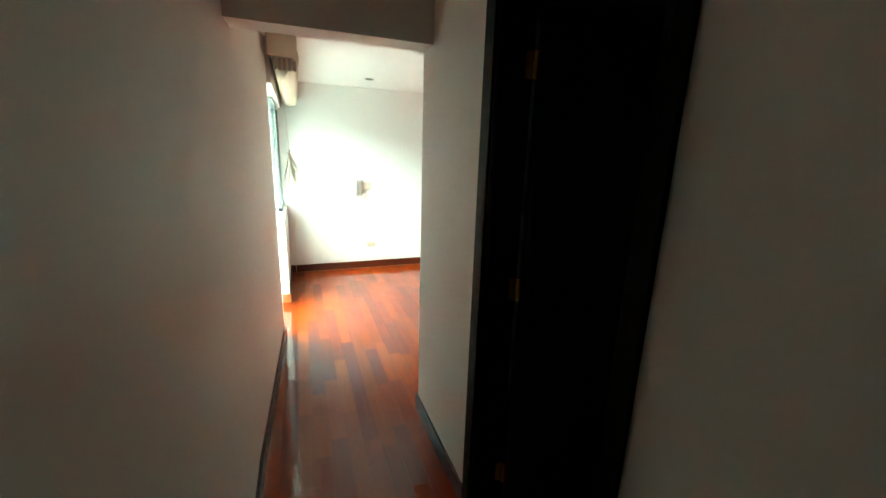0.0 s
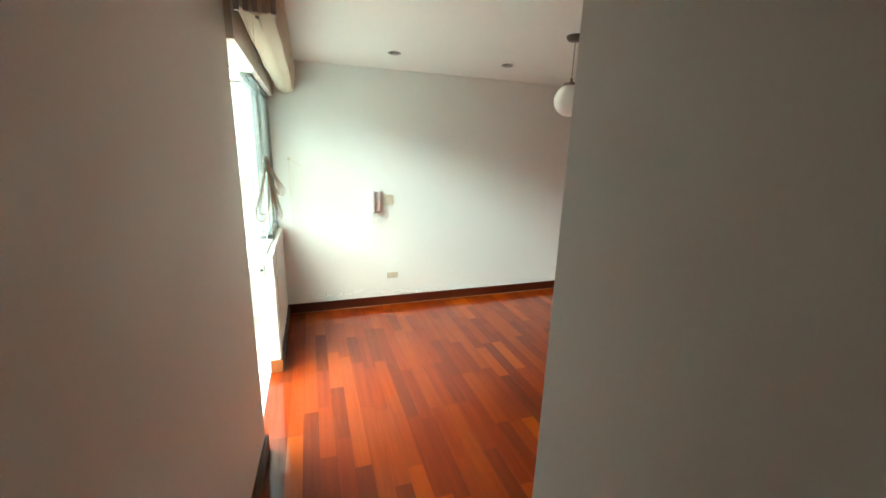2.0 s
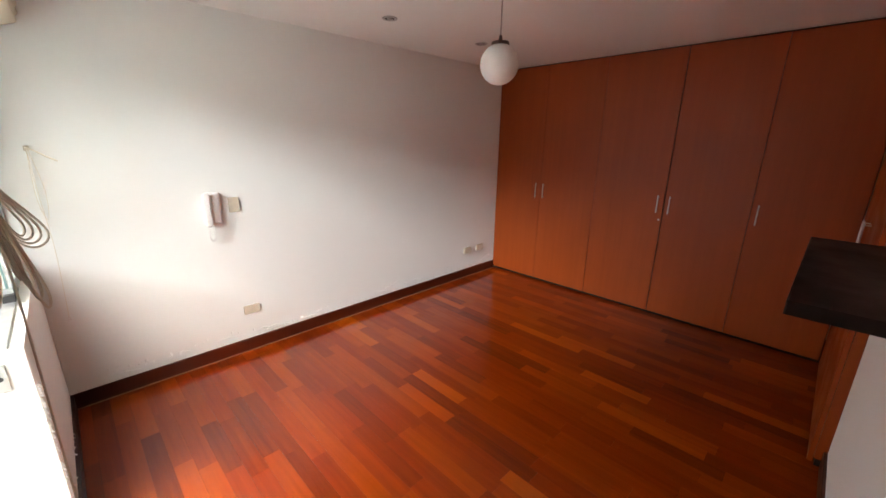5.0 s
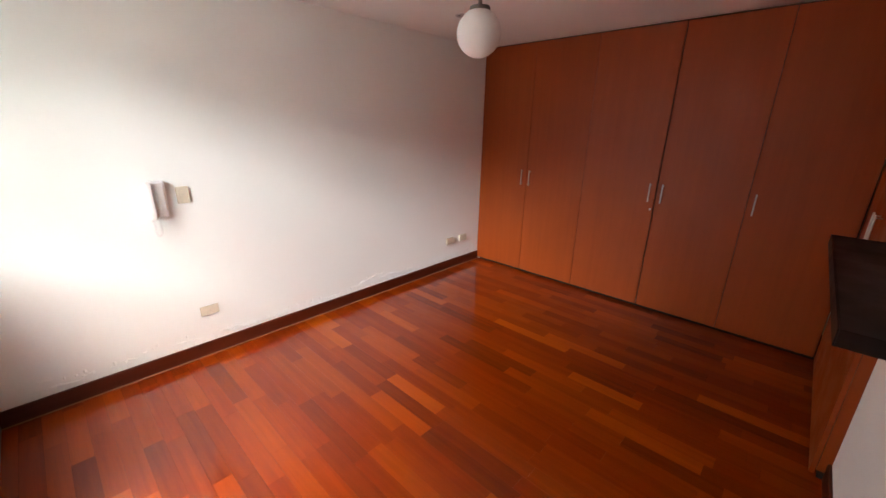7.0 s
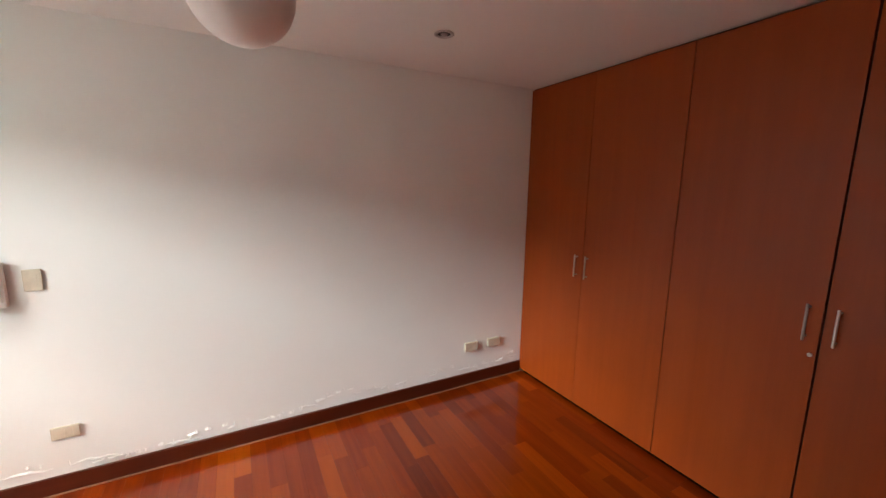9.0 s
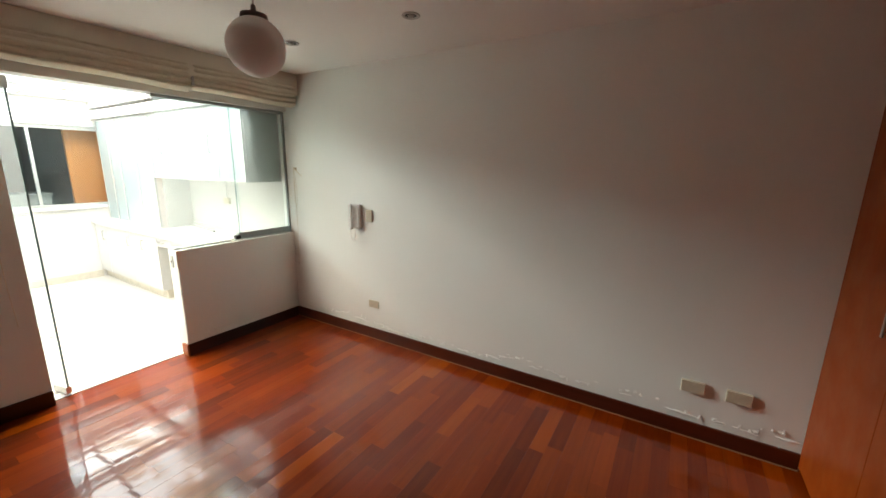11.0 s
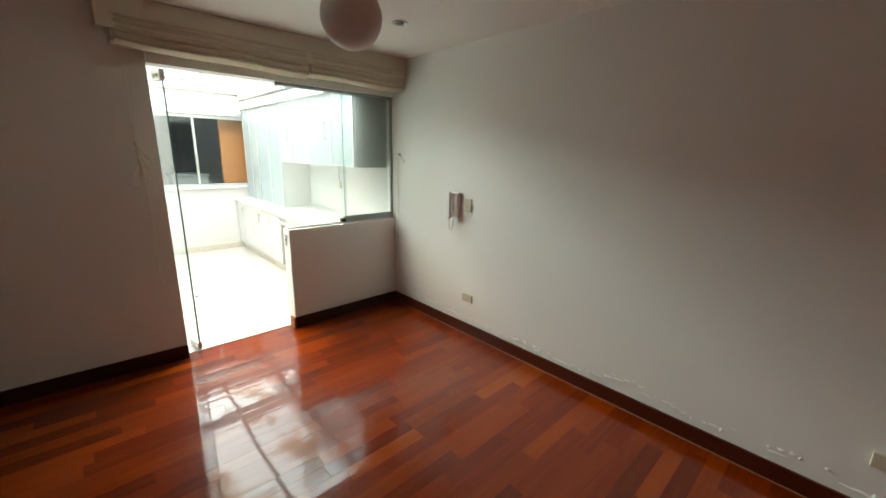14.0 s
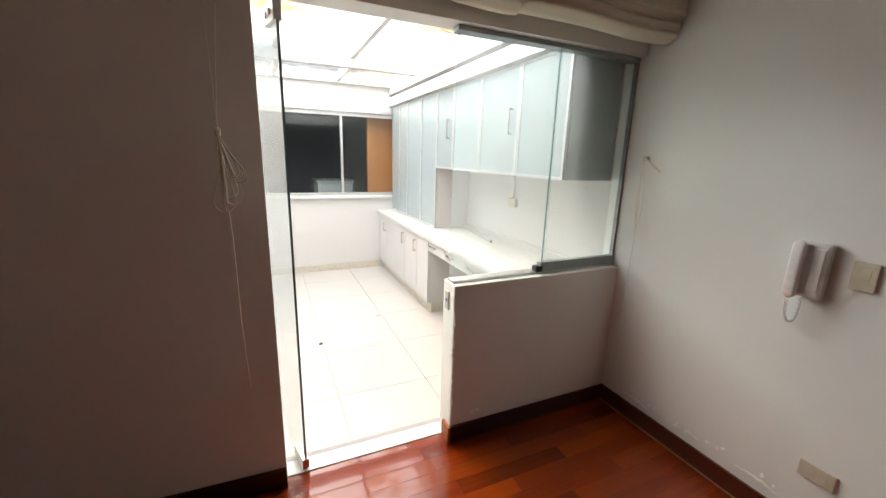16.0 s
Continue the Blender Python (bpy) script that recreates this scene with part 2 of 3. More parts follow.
def turned(profile, at, n=32, axis="z"):
    """A body turned round an upright axis, from (radius, height) pairs."""
    bm = bmesh.new()
    rings = []
    for r, h in profile:
        if r < 1e-5:
            rings.append([bm.verts.new((0, 0, h))])
        else:
            rings.append([bm.verts.new((r * math.cos(2 * math.pi * i / n), r * math.sin(2 * math.pi * i / n), h)) for i in range(n)])
    for a, b in zip(rings, rings[1:]):
        for i in range(n):
            q = [a[i % len(a)], a[(i + 1) % len(a)], b[(i + 1) % len(b)], b[i % len(b)]]
            q = list(dict.fromkeys(q))
            if len(q) > 2:
                bm.faces.new(q)
    if axis == "y":
        bmesh.ops.rotate(bm, verts=bm.verts, matrix=Matrix.Rotation(radians(90), 3, "X"))
    if axis == "x":
        bmesh.ops.rotate(bm, verts=bm.verts, matrix=Matrix.Rotation(radians(90), 3, "Y"))
    bmesh.ops.translate(bm, verts=bm.verts, vec=at)
    return bm


def tube(points, r, n=8, bm=None):
    """A round bar or cord through the points."""
    bm = bm or bmesh.new()
    pts = [Vector(p) for p in points]
    rings = []
    for i, p in enumerate(pts):
        d = (pts[min(i + 1, len(pts) - 1)] - pts[max(i - 1, 0)]).normalized()
        up = Vector((0, 0, 1)) if abs(d.z) < 0.9 else Vector((1, 0, 0))
        a = d.cross(up).normalized()
        b = d.cross(a)
        rings.append([bm.verts.new(p + r * (math.cos(2 * math.pi * k / n) * a + math.sin(2 * math.pi * k / n) * b)) for k in range(n)])
    for u, w in zip(rings, rings[1:]):
        for k in range(n):
            bm.faces.new((u[k], u[(k + 1) % n], w[(k + 1) % n], w[k]))
    bm.faces.new(rings[0])
    bm.faces.new(rings[-1])
    return bm


def curve_points(ctrl, steps=8):
    """A smooth line through control points."""
    c = [Vector(p) for p in ctrl]
    c = [c[0]] + c + [c[-1]]
    out = []
    for i in range(1, len(c) - 2):
        for s in range(steps):
            u = s / steps
            p0, p1, p2, p3 = c[i - 1], c[i], c[i + 1], c[i + 2]
            out.append(0.5 * (2 * p1 + (p2 - p0) * u + (2 * p0 - 5 * p1 + 4 * p2 - p3) * u * u + (3 * p1 - p0 - 3 * p2 + p3) * u ** 3))
    out.append(c[-2])
    return out


def structure(name, bm, mat, label="", category=""):
    return tagged(part(name, bm, mat), label, category, kind="structure")


# ---- structure ----
H = 2.4
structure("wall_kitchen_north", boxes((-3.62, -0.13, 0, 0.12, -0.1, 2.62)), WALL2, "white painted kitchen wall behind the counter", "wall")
structure("wall_north", boxes((-0.13, 4.8, 0, 0.12, -0.1, 2.62)), WALL, "off-white painted plaster wall with peeling paint low down", "wall")
def slab(outline, z0, z1):
    """An upright prism over a plan outline."""
    bm = bmesh.new()
    lo = [bm.verts.new((x, y, z0)) for x, y in outline]
    hi = [bm.verts.new((x, y, z1)) for x, y in outline]
    bm.faces.new(lo)
    bm.faces.new(hi)
    for k in range(len(lo)):
        j = (k + 1) % len(lo)
        bm.faces.new((lo[k], lo[j], hi[j], hi[k]))
    return bm


ww = slab([(-0.03, -1.932), (-0.1, -3.5), (-0.1, -6.6), (-0.22, -6.6), (-0.22, -3.5), (-0.15, -1.932)], -0.1, 2.62)
add_box(ww, -0.13, 0.0, -1.932, 0, 2.085, 2.62)
structure("wall_west", ww, WALL, "off-white painted wall beside the glass opening", "wall")
half = structure("wall_half", boxes((-0.13, 0.0, -1.11, 0, -0.1, 0.9), bevel=0.004), WALL, "low white painted wall under the glass panes", "wall")
structure("wall_south", boxes((0.80, 2.74, -3.36, -3.235, -0.1, H)), WALL, "off-white painted wall at the room's back", "wall")
structure("wall_corridor", boxes((0.80, 0.92, -4.055, -3.36, -0.1, H), (0.80, 0.92, -6.6, -4.74, -0.1, H), (0.80, 0.92, -4.74, -4.055, 2.1, H)), WALL, "off-white painted corridor wall with a doorway", "wall")
structure("wall_lintel", boxes((-0.1, 0.80, -3.39, -3.235, 2.108, H)), WALL, "painted lintel over the corridor's mouth", "wall")
# unseen wall, added to shut the corridor and keep it dim
structure("wall_corridor_added_end", boxes((-0.22, 0.92, -6.72, -6.6, -0.1, H)), WALL, "added wall closing the corridor out of view", "wall")
structure("wall_east", boxes((4.7, 4.82, -3.9, 0, -0.1, H)), WALL, "painted wall behind the wardrobe", "wall")
structure("wall_south_back", boxes((2.4, 4.7, -3.9, -3.78, -0.1, H)), WALL, "painted wall behind the corner cupboard", "wall")
structure("wall_side_room", boxes((0.92, 2.4, -5.32, -5.2, -0.1, H), (2.28, 2.4, -5.2, -3.36, -0.1, H)), DARKROOM, "side room walls, the lack of light put into dark colour", "wall")
structure("ceiling", boxes((-0.12, 4.82, -3.9, 0.0, H, H + 0.1), (-0.22, 2.4, -6.72, -3.9, H, H + 0.1)), CEIL, "smooth off-white painted ceiling", "ceiling")
structure("floor_base", boxes((-0.1, 4.82, -3.9, 0, -0.12, -0.021), (-0.1, 2.4, -5.32, -3.9, -0.12, -0.021), (-0.1, 0.92, -6.72, -5.32, -0.12, -0.021)), GAP, "dark screed under the floorboards", "floor")

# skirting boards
structure("baseboard", boxes((0.0, 4.08, -0.016, 0.0, 0, 0.1), bevel=0.003), SKIRTX_LIT, "dark reddish wooden skirting board", "skirting board")
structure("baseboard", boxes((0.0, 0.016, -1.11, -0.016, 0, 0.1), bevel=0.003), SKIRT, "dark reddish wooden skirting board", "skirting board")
structure("baseboard", boxes((-0.07, 0.016, -1.126, -1.11, 0, 0.1), bevel=0.003), SKIRTEND, "orange brown end piece of skirting board", "skirting board")
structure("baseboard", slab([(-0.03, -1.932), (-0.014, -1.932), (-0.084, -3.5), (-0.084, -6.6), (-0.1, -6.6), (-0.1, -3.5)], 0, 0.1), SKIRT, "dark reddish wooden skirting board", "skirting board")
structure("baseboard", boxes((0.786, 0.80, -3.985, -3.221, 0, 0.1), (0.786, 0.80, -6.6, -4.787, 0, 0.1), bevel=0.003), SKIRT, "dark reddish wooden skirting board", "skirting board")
structure("baseboard", boxes((0.80, 2.74, -3.235, -3.221, 0, 0.1), bevel=0.003), SKIRTX_LIT, "dark reddish wooden skirting board", "skirting board")
structure("trim", boxes((0.0, 4.08, -0.024, -0.0165, 0, 0.007), bevel=0.002), plain("tan_joint", (0.30, 0.15, 0.08), 0.6), "thin tan joint strip between floor and skirting", "trim")

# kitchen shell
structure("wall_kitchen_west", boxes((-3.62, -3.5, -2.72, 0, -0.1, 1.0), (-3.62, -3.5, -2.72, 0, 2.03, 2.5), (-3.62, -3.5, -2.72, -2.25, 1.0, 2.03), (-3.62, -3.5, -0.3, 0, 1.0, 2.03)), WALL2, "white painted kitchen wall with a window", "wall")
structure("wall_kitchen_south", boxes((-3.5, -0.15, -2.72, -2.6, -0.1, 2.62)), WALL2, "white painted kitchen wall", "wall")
structure("floor_kitchen_base", boxes((-3.62, -0.075, -2.6, 0, -0.12, -0.0215)), GROUT, "grout bed under the kitchen tiles", "floor")
structure("threshold", boxes((-0.168, -0.075, -1.932, -1.11, -0.02, 0.006), (-0.168, -0.132, -1.11, -0.002, -0.02, 0.002), bevel=0.002), MARBLE, "white stone threshold under the glass door", "threshold")
# flat mid-grey strip along the edge of the tiles
structure("threshold_strip", boxes((-0.204, -0.168, -2.6, -0.002, -0.02, 0.003), bevel=0.001), GREYSTRIP, "grey strip between the threshold and the kitchen tiles", "threshold")
structure("baseboard", boxes((-3.5, -3.488, -2.6, -0.56, 0, 0.09), bevel=0.002), TILEB, "beige tile skirting", "skirting board")
structure("backdrop_room", boxes((-5.9, -5.8, -3.0, 0.4, 0, 2.6), (-5.8, -3.62, -3.1, -3.0, 0, 2.6), (-5.8, -3.62, 0.4, 0.5, 0, 2.6), (-5.8, -3.62, -3.0, 0.4, 2.5, 2.6), (-5.8, -3.62, -3.0, 0.4, -0.1, 0)), DARKROOM, "room behind the kitchen window, dimness put into its dark walls", "wall")

# ---- skylight ----
sk = thing("skylight", (-1.7, -1.3, 2.3), "white framed glass skylight with stained panes", "skylight", kind="structure")
part("frame", boxes((-3.5, -0.13, -0.42, -0.30, 2.28, 2.5), (-3.5, -0.13, -2.6, -2.5, 2.28, 2.5), (-0.30, -0.13, -2.5, -0.42, 2.4, 2.62)), FRAMEW, sk)
part("beam", boxes((-2.6, -2.5, -2.5, -0.42, 2.355, 2.5)), FRAMEW, sk)
for y in (-1.08, -1.78):
    part("glazing_bar", boxes((-2.5, -0.3, y - 0.02, y + 0.02, 2.44, 2.49)), FRAMEW, sk)
    part("glazing_bar", boxes((-3.42, -2.6, y - 0.02, y + 0.02, 2.365, 2.405)), FRAMEW, sk)
part("glazing_bar", boxes((-3.5, -3.40, -2.5, -0.42, 2.355, 2.42)), FRAMEW, sk)
for (x0, x1, z) in ((-2.5, -1.4, 2.495), (-1.4, -0.3, 2.495), (-3.40, -2.602, 2.41)):
    for (y0, y1) in ((-2.5, -1.78), (-1.78, -1.08), (-1.08, -0.42)):
        p = part("pane", boxes((x0 + 0.002, x1 - 0.002, y0 + 0.002, y1 - 0.002, z, z + 0.006)), SKYG, sk)
        p.visible_shadow = False
# roof slab beside the glazing, over the wall cupboards
structure("ceiling_kitchen", boxes((-3.5, -0.13, -0.30, 0.0, 2.5, 2.62)), FRAMEW, "white kitchen soffit over the cupboards", "ceiling")

# ---- kitchen window ----
win = thing("window_1", (-3.5, -1.3, 1.0), "aluminium sliding window onto a dark room", "window", kind="structure")
part("window_frame", boxes((-3.53, -3.485, -2.25, -0.3, 1.0, 1.035), (-3.53, -3.485, -2.25, -0.3, 1.985, 2.03), (-3.53, -3.485, -2.25, -2.21, 1.035, 1.985), (-3.53, -3.485, -0.34, -0.3, 1.035, 1.985), bevel=0.002), ALU, win)
part("mullion", boxes((-3.525, -3.49, -1.06, -1.03, 1.035, 1.985)), ALU, win)
part("window_sill", boxes((-3.5, -3.45, -2.3, -0.4, 0.965, 1.0), bevel=0.003), MARBLE, win)
part("head_track", boxes((-3.5, -3.44, -2.3, -0.4, 2.03, 2.075), bevel=0.003), ALU, win)
for y0, y1 in ((-2.21, -1.06), (-1.03, -0.34)):
    p = part("pane", boxes((-3.51, -3.504, y0, y1, 1.035, 1.985)), CLEAR, win)
    p.visible_shadow = False
tagged(part("wooden_door", boxes((-3.78, -3.72, -0.66, -0.3, 0.0, 2.1), bevel=0.004), ORANGE), "orange brown wooden panel behind the kitchen window", "door panel", kind="structure")
tagged(part("low_cupboard", boxes((-4.6, -4.1, -1.29, -0.8, 0.0, 1.12), (-4.62, -4.08, -1.31, -0.78, 1.12, 1.15), bevel=0.004), plain("grey_cupboard", (0.35, 0.36, 0.36), 0.6)), "grey low cupboard in the dim room", "cupboard")

# ---- glass door and panes ----
gd = thing("glass_door", (-0.07, -1.85, 0.01), "frameless clear glass door standing open on patch fittings", "door")
LEAF = Matrix.Translation((-0.085, -1.845, 0)) @ Matrix.Rotation(radians(13.5), 4, "Z")
p = part("pane", boxes((-0.78, 0.0, -0.005, 0.005, 0.012, 2.07), m=LEAF), CLEAR, gd)
p.visible_shadow = False
part("pane_edge", boxes((0.0, 0.0025, -0.005, 0.005, 0.012, 2.07), m=LEAF), EDGEG, gd, "dark green polished glass edge")
part("patch_fitting", boxes((-0.13, 0.004, -0.016, 0.016, 2.0, 2.072), bevel=0.003, m=LEAF), STEEL, gd)
part("patch_fitting", boxes((-0.13, 0.004, -0.016, 0.016, 0.014, 0.065), bevel=0.003, m=LEAF), STEEL, gd)
for dx in (-0.09, -0.04):
    for side in (-1, 1):
        bm = turned([(0, -0.004), (0.012, -0.004), (0.012, 0.004), (0, 0.004)], (0, 0, 0), 14, "y")
        bmesh.ops.transform(bm, matrix=LEAF @ Matrix.Translation((dx, side * 0.018, 2.035)), verts=bm.verts)
        part("bolt", bm, GREYP, gd)

sl = thing("sliding_glass_panel", (-0.07, -0.3, 0.9), "frameless sliding glass panes on the low wall", "glass panel")
for (y0, y1, x) in ((-0.54, -0.004, -0.055), (-1.1, -0.5, -0.085)):
    p = part("pane", boxes((x - 0.004, x + 0.004, y0, y1, 0.925, 2.065)), CLEAR, sl)
    p.visible_shadow = False
    if y0 > -0.8:
        part("pane_edge", boxes((x - 0.004, x + 0.004, y0 - 0.003, y0, 0.925, 2.065)), EDGEG, sl)
part("bottom_rail", boxes((-0.072, -0.038, -0.56, -0.004, 0.912, 0.965), bevel=0.002), DKALU, sl)
part("bottom_track", boxes((-0.105, -0.04, -1.1, -0.56, 0.9, 0.914), (-0.105, -0.04, -0.56, -0.004, 0.9, 0.911), bevel=0.001), ALU, sl)
part("top_rail", boxes((-0.1, -0.035, -1.12, -0.004, 2.062, 2.084), bevel=0.002), DKALU, sl)
part("side_rail", boxes((-0.068, -0.042, -0.014, -0.001, 0.965, 2.06), bevel=0.001), DKALU, sl)
part("end_block", boxes((-0.075, -0.035, -0.59, -0.545, 0.912, 0.945), bevel=0.003), BLACKP, sl)
bm = tube(curve_points([(-0.06, -1.1, 2.052), (-0.06, -1.15, 2.05), (-0.055, -1.2, 2.058)]), 0.002, 6)
tube(curve_points([(-0.055, -1.1, 2.046), (-0.05, -1.135, 2.04), (-0.05, -1.16, 2.03)]), 0.002, 6, bm)
part("loose_wire", bm, BLACKP, sl, "dark loose wire ends")
lock = thing("lock_plate", (-0.075, -1.112, 0.8), "small steel lock plate on the low wall's end", "lock")
part("plate", boxes((-0.095, -0.055, -1.117, -1.1105, 0.755, 0.855), bevel=0.002), STEEL, lock)
part("keyhole", turned([(0, -0.002), (0.009, -0.002), (0.009, 0.002), (0, 0.002)], (-0.075, -1.1175, 0.805), 14, "y"), BLACKP, lock)

# ---- pelmet and blind ----
pel = thing("pelmet", (0.1, -1.05, 2.29), "cream painted pelmet board under the ceiling", "pelmet")
part("front_board", boxes((0.165, 0.195, -2.16, -0.002, 2.215, 2.398), bevel=0.003), BOXM, pel)
part("end_board", boxes((0.0, 0.165, -2.16, -2.135, 2.235, 2.398), bevel=0.003), BOXM, pel)
part("back_rail", boxes((0.002, 0.03, -2.13, -0.004, 2.30, 2.36), bevel=0.003), DKALU, pel)


def blind(y0, y1, seed):
    """A raised fabric blind: folds stacked one under the other, sagging unevenly along its length."""
    rnd = random.Random(seed)
    bm = bmesh.new()
    n, m = 70, 64
    ph = [rnd.uniform(0, 6) for _ in range(6)]
    rings = []
    for k in range(n + 1):
        y = y0 + (y1 - y0) * k / n
        u = k / n
        drop = 0.012 * math.sin(2.3 * y + ph[0]) + 0.006 * math.sin(7.1 * y + ph[1]) - 0.01 * u
        end = min(1.0, 0.82 + 6 * min(u, 1 - u))
        ring = []
        for side in (1, -1):
            for i in range(m):
                v = i / (m - 1)
                v = v if side == 1 else 1 - v
                z = 2.292 - (0.158 - drop) * v
                w = (0.094 - 0.03 * v ** 2) * end
                w *= 1 - 0.8 * max(0, (v - 0.86) / 0.14) ** 2
                lobe = abs(math.cos(math.pi * (v * (4.6 if side == 1 else 7.3) + 0.12 * math.sin(3.3 * y + ph[2]) + 0.07 * math.sin(8 * y + ph[3])))) ** 0.6
                ripple = 1 + 0.03 * math.sin(11 * y + ph[4] + 5 * v)
                ring.append(bm.verts.new((0.112 + side * w * (0.74 + 0.26 * lobe) * ripple, y, z)))
        rings.append(ring)
    for a, b in zip(rings, rings[1:]):
        for i in range(2 * m):
            bm.faces.new((a[i], a[(i + 1) % (2 * m)], b[(i + 1) % (2 * m)], b[i]))
    bm.faces.new(rings[0])
    bm.faces.new(rings[-1])
    return bm


for y0, y1, s in ((-2.10, -0.93, 1), (-0.925, -0.012, 2)):
    bl = thing("fabric_blind", (0.11, (y0 + y1) / 2, 2.14), "cream fabric blind gathered up under the pelmet", "blind", "blinds over the glass opening")
    part("folds", blind(y0, y1, s), FABRIC, bl, smooth=True)
    part("bottom_bar", tube([(0.112, y0 + 0.02, 2.14), (0.112, y1 - 0.02, 2.14)], 0.008, 8), FABRIC, bl)
    part("end_pleats", boxes(*[(0.03 + 0.034 * q, 0.05 + 0.034 * q, y0 - 0.006, y0 + 0.012, 2.15, 2.232) for q in range(5)], bevel=0.003), GREYP, bl)

# ---- cords ----
cb = thing("blind_cord", (0.115, -2.05, 1.6), "knotted cream pull cord hanging from the blind", "cord")
bm = tube(curve_points([(0.075, -2.07, 2.15), (0.085, -2.066, 1.9), (0.098, -2.06, 1.595)]), 0.0012, 6)
tube(curve_points([(0.085, -2.01, 2.15), (0.092, -2.04, 1.88), (0.101, -2.06, 1.595)]), 0.0012, 6, bm)
part("cord", bm, CORD, cb)
rnd = random.Random(5)


def cord_loop(dx, dy, drop, wide):
    """One hanging loop of cord, from the knot out by dx, dy and down by drop, open by wide."""
    kx, ky, kz = 0.1, -2.06, 1.58
    pts = [(kx, ky, kz), (kx + dx * 0.35 + wide * 0.5, ky + dy * 0.4 + wide * 0.3, kz - drop * 0.35), (kx + dx + wide, ky + dy + wide * 1.2, kz - drop * 0.85),
           (kx + dx + wide * 0.3, ky + dy, kz - drop), (kx + dx * 0.8 - wide * 0.5, ky + dy * 0.8 - wide * 0.9, kz - drop * 0.85), (kx + dx * 0.3 - wide * 0.3, ky + dy * 0.3, kz - drop * 0.4), (kx, ky, kz - 0.004)]
    part("loop", tube(curve_points(pts, 6), 0.0021, 5), CORD, cb)


for k in range(4):
    cord_loop(0.03 + 0.004 * k, 0.045 + rnd.uniform(-0.01, 0.01), 0.135 + 0.008 * k, 0.006 + 0.005 * k)
for k in range(3):
    cord_loop(-0.03 - 0.008 * k, rnd.uniform(-0.01, 0.03), 0.22 + 0.025 * k, 0.02 + 0.008 * k)
for k in range(4):
    cord_loop(0.02 + 0.007 * k, rnd.uniform(-0.01, 0.01), 0.2 + 0.02 * k, 0.004)
cord_loop(0.005, 0.0, 0.06, 0.008)
part("knot", turned([(0, -0.018), (0.008, -0.014), (0.011, 0), (0.008, 0.012), (0, 0.016)], (0.1, -2.06, 1.583), 12), CORD, cb, smooth=True)
bm = tube(curve_points([(0.1, -2.06, 1.578), (0.11, -2.055, 1.4), (0.108, -2.045, 1.2), (0.104, -2.045, 0.9), (0.1, -2.035, 0.62)]), 0.002, 6)
part("tail", bm, CORD, cb)
wc = thing("hooked_cord", (0.12, -0.02, 1.59), "thin cream cord looped over a hook on the wall", "cord")
part("hook", boxes((0.09, 0.11, -0.03, -0.001, 1.532, 1.557), bevel=0.003), IVORY, wc)
bm = tube(curve_points([(0.095, -0.035, 1.55), (0.13, -0.03, 1.53), (0.17, -0.03, 1.5), (0.205, -0.03, 1.478)]), 0.0045, 6)
tube(curve_points([(0.1, -0.035, 1.54), (0.1, -0.03, 1.3), (0.105, -0.03, 1.0), (0.088, -0.03, 0.6)]), 0.0018, 6, bm)
tube(curve_points([(0.105, -0.035, 1.54), (0.128, -0.03, 1.33), (0.112, -0.03, 1.17), (0.09, -0.03, 1.28), (0.098, -0.03, 1.53)]), 0.0015, 6, bm)
part("cord", bm, CORD, wc)
part("tassel", turned([(0, -0.014), (0.007, -0.01), (0.004, 0.01), (0, 0.014)], (0.088, -0.03, 0.59), 10), WHITEP, wc)

# ---- pendant lamp and spots ----
pl = thing("pendant_lamp", (1.97, -1.6, H), "white opal glass globe pendant on a thin cord", "lamp")
part("canopy", turned([(0, -0.03), (0.045, -0.028), (0.058, -0.012), (0.06, 0), (0, 0)], (1.97, -1.6, H - 0.001)), BRONZE, pl, "dark brushed metal ceiling rose", smooth=True)
part("cord", tube([(1.97, -1.6, H - 0.028), (1.97, -1.6, 2.13)], 0.0035, 8), GREYP, pl)
part("cap", turned([(0, 0.035), (0.008, 0.035), (0.01, 0.012), (0.045, 0.004), (0.048, -0.012), (0.0, -0.012)], (1.97, -1.6, 2.107)), BRONZE, pl, smooth=True)
globe = [(0.102 * math.sin(math.pi * i / 24), -0.102 * math.cos(math.pi * i / 24)) for i in range(25)]
globe = [(r if 0 < i < 24 else 0, h) for i, (r, h) in enumerate(globe)]
part("globe", turned(globe, (1.97, -1.6, 2.003), 48), OPAL, pl, smooth=True)
for x in (0.967, 1.975, 2.93):
    sp = thing("ceiling_spotlight", (x, -0.65, H), "small recessed steel ceiling spotlight, unlit", "spotlight", "row of ceiling spotlights")
    part("ring", turned([(0.036, 0.0), (0.05, -0.001), (0.052, -0.006), (0.046, -0.009), (0.034, -0.006), (0.034, 0.0)], (x, -0.65, H - 0.001), 28), STEEL, sp, smooth=True)
    part("reflector", turned([(0, -0.001), (0.034, -0.003)], (x, -0.65, H - 0.001), 28), BLACKP, sp)
    part("bulb", turned([(0, -0.012), (0.016, -0.01), (0.02, -0.003), (0, -0.002)], (x, -0.65, H - 0.001), 20), GREYP, sp, smooth=True)

# ---- wardrobe ----


def handle(parent, a, b, out, name="handle"):
    """A bar handle from a to b, standing out by the vector out, on two short feet."""
    a, b, o = Vector(a), Vector(b), Vector(out)
    d = (b - a).normalized()
    bm = tube([a + o, b + o], 0.0055, 10)
    tube([a + d * 0.015, a + d * 0.015 + o], 0.004, 8, bm)
    tube([b - d * 0.015, b - d * 0.015 + o], 0.004, 8, bm)
    return part(name, bm, STEEL, parent, "brushed steel bar handle")


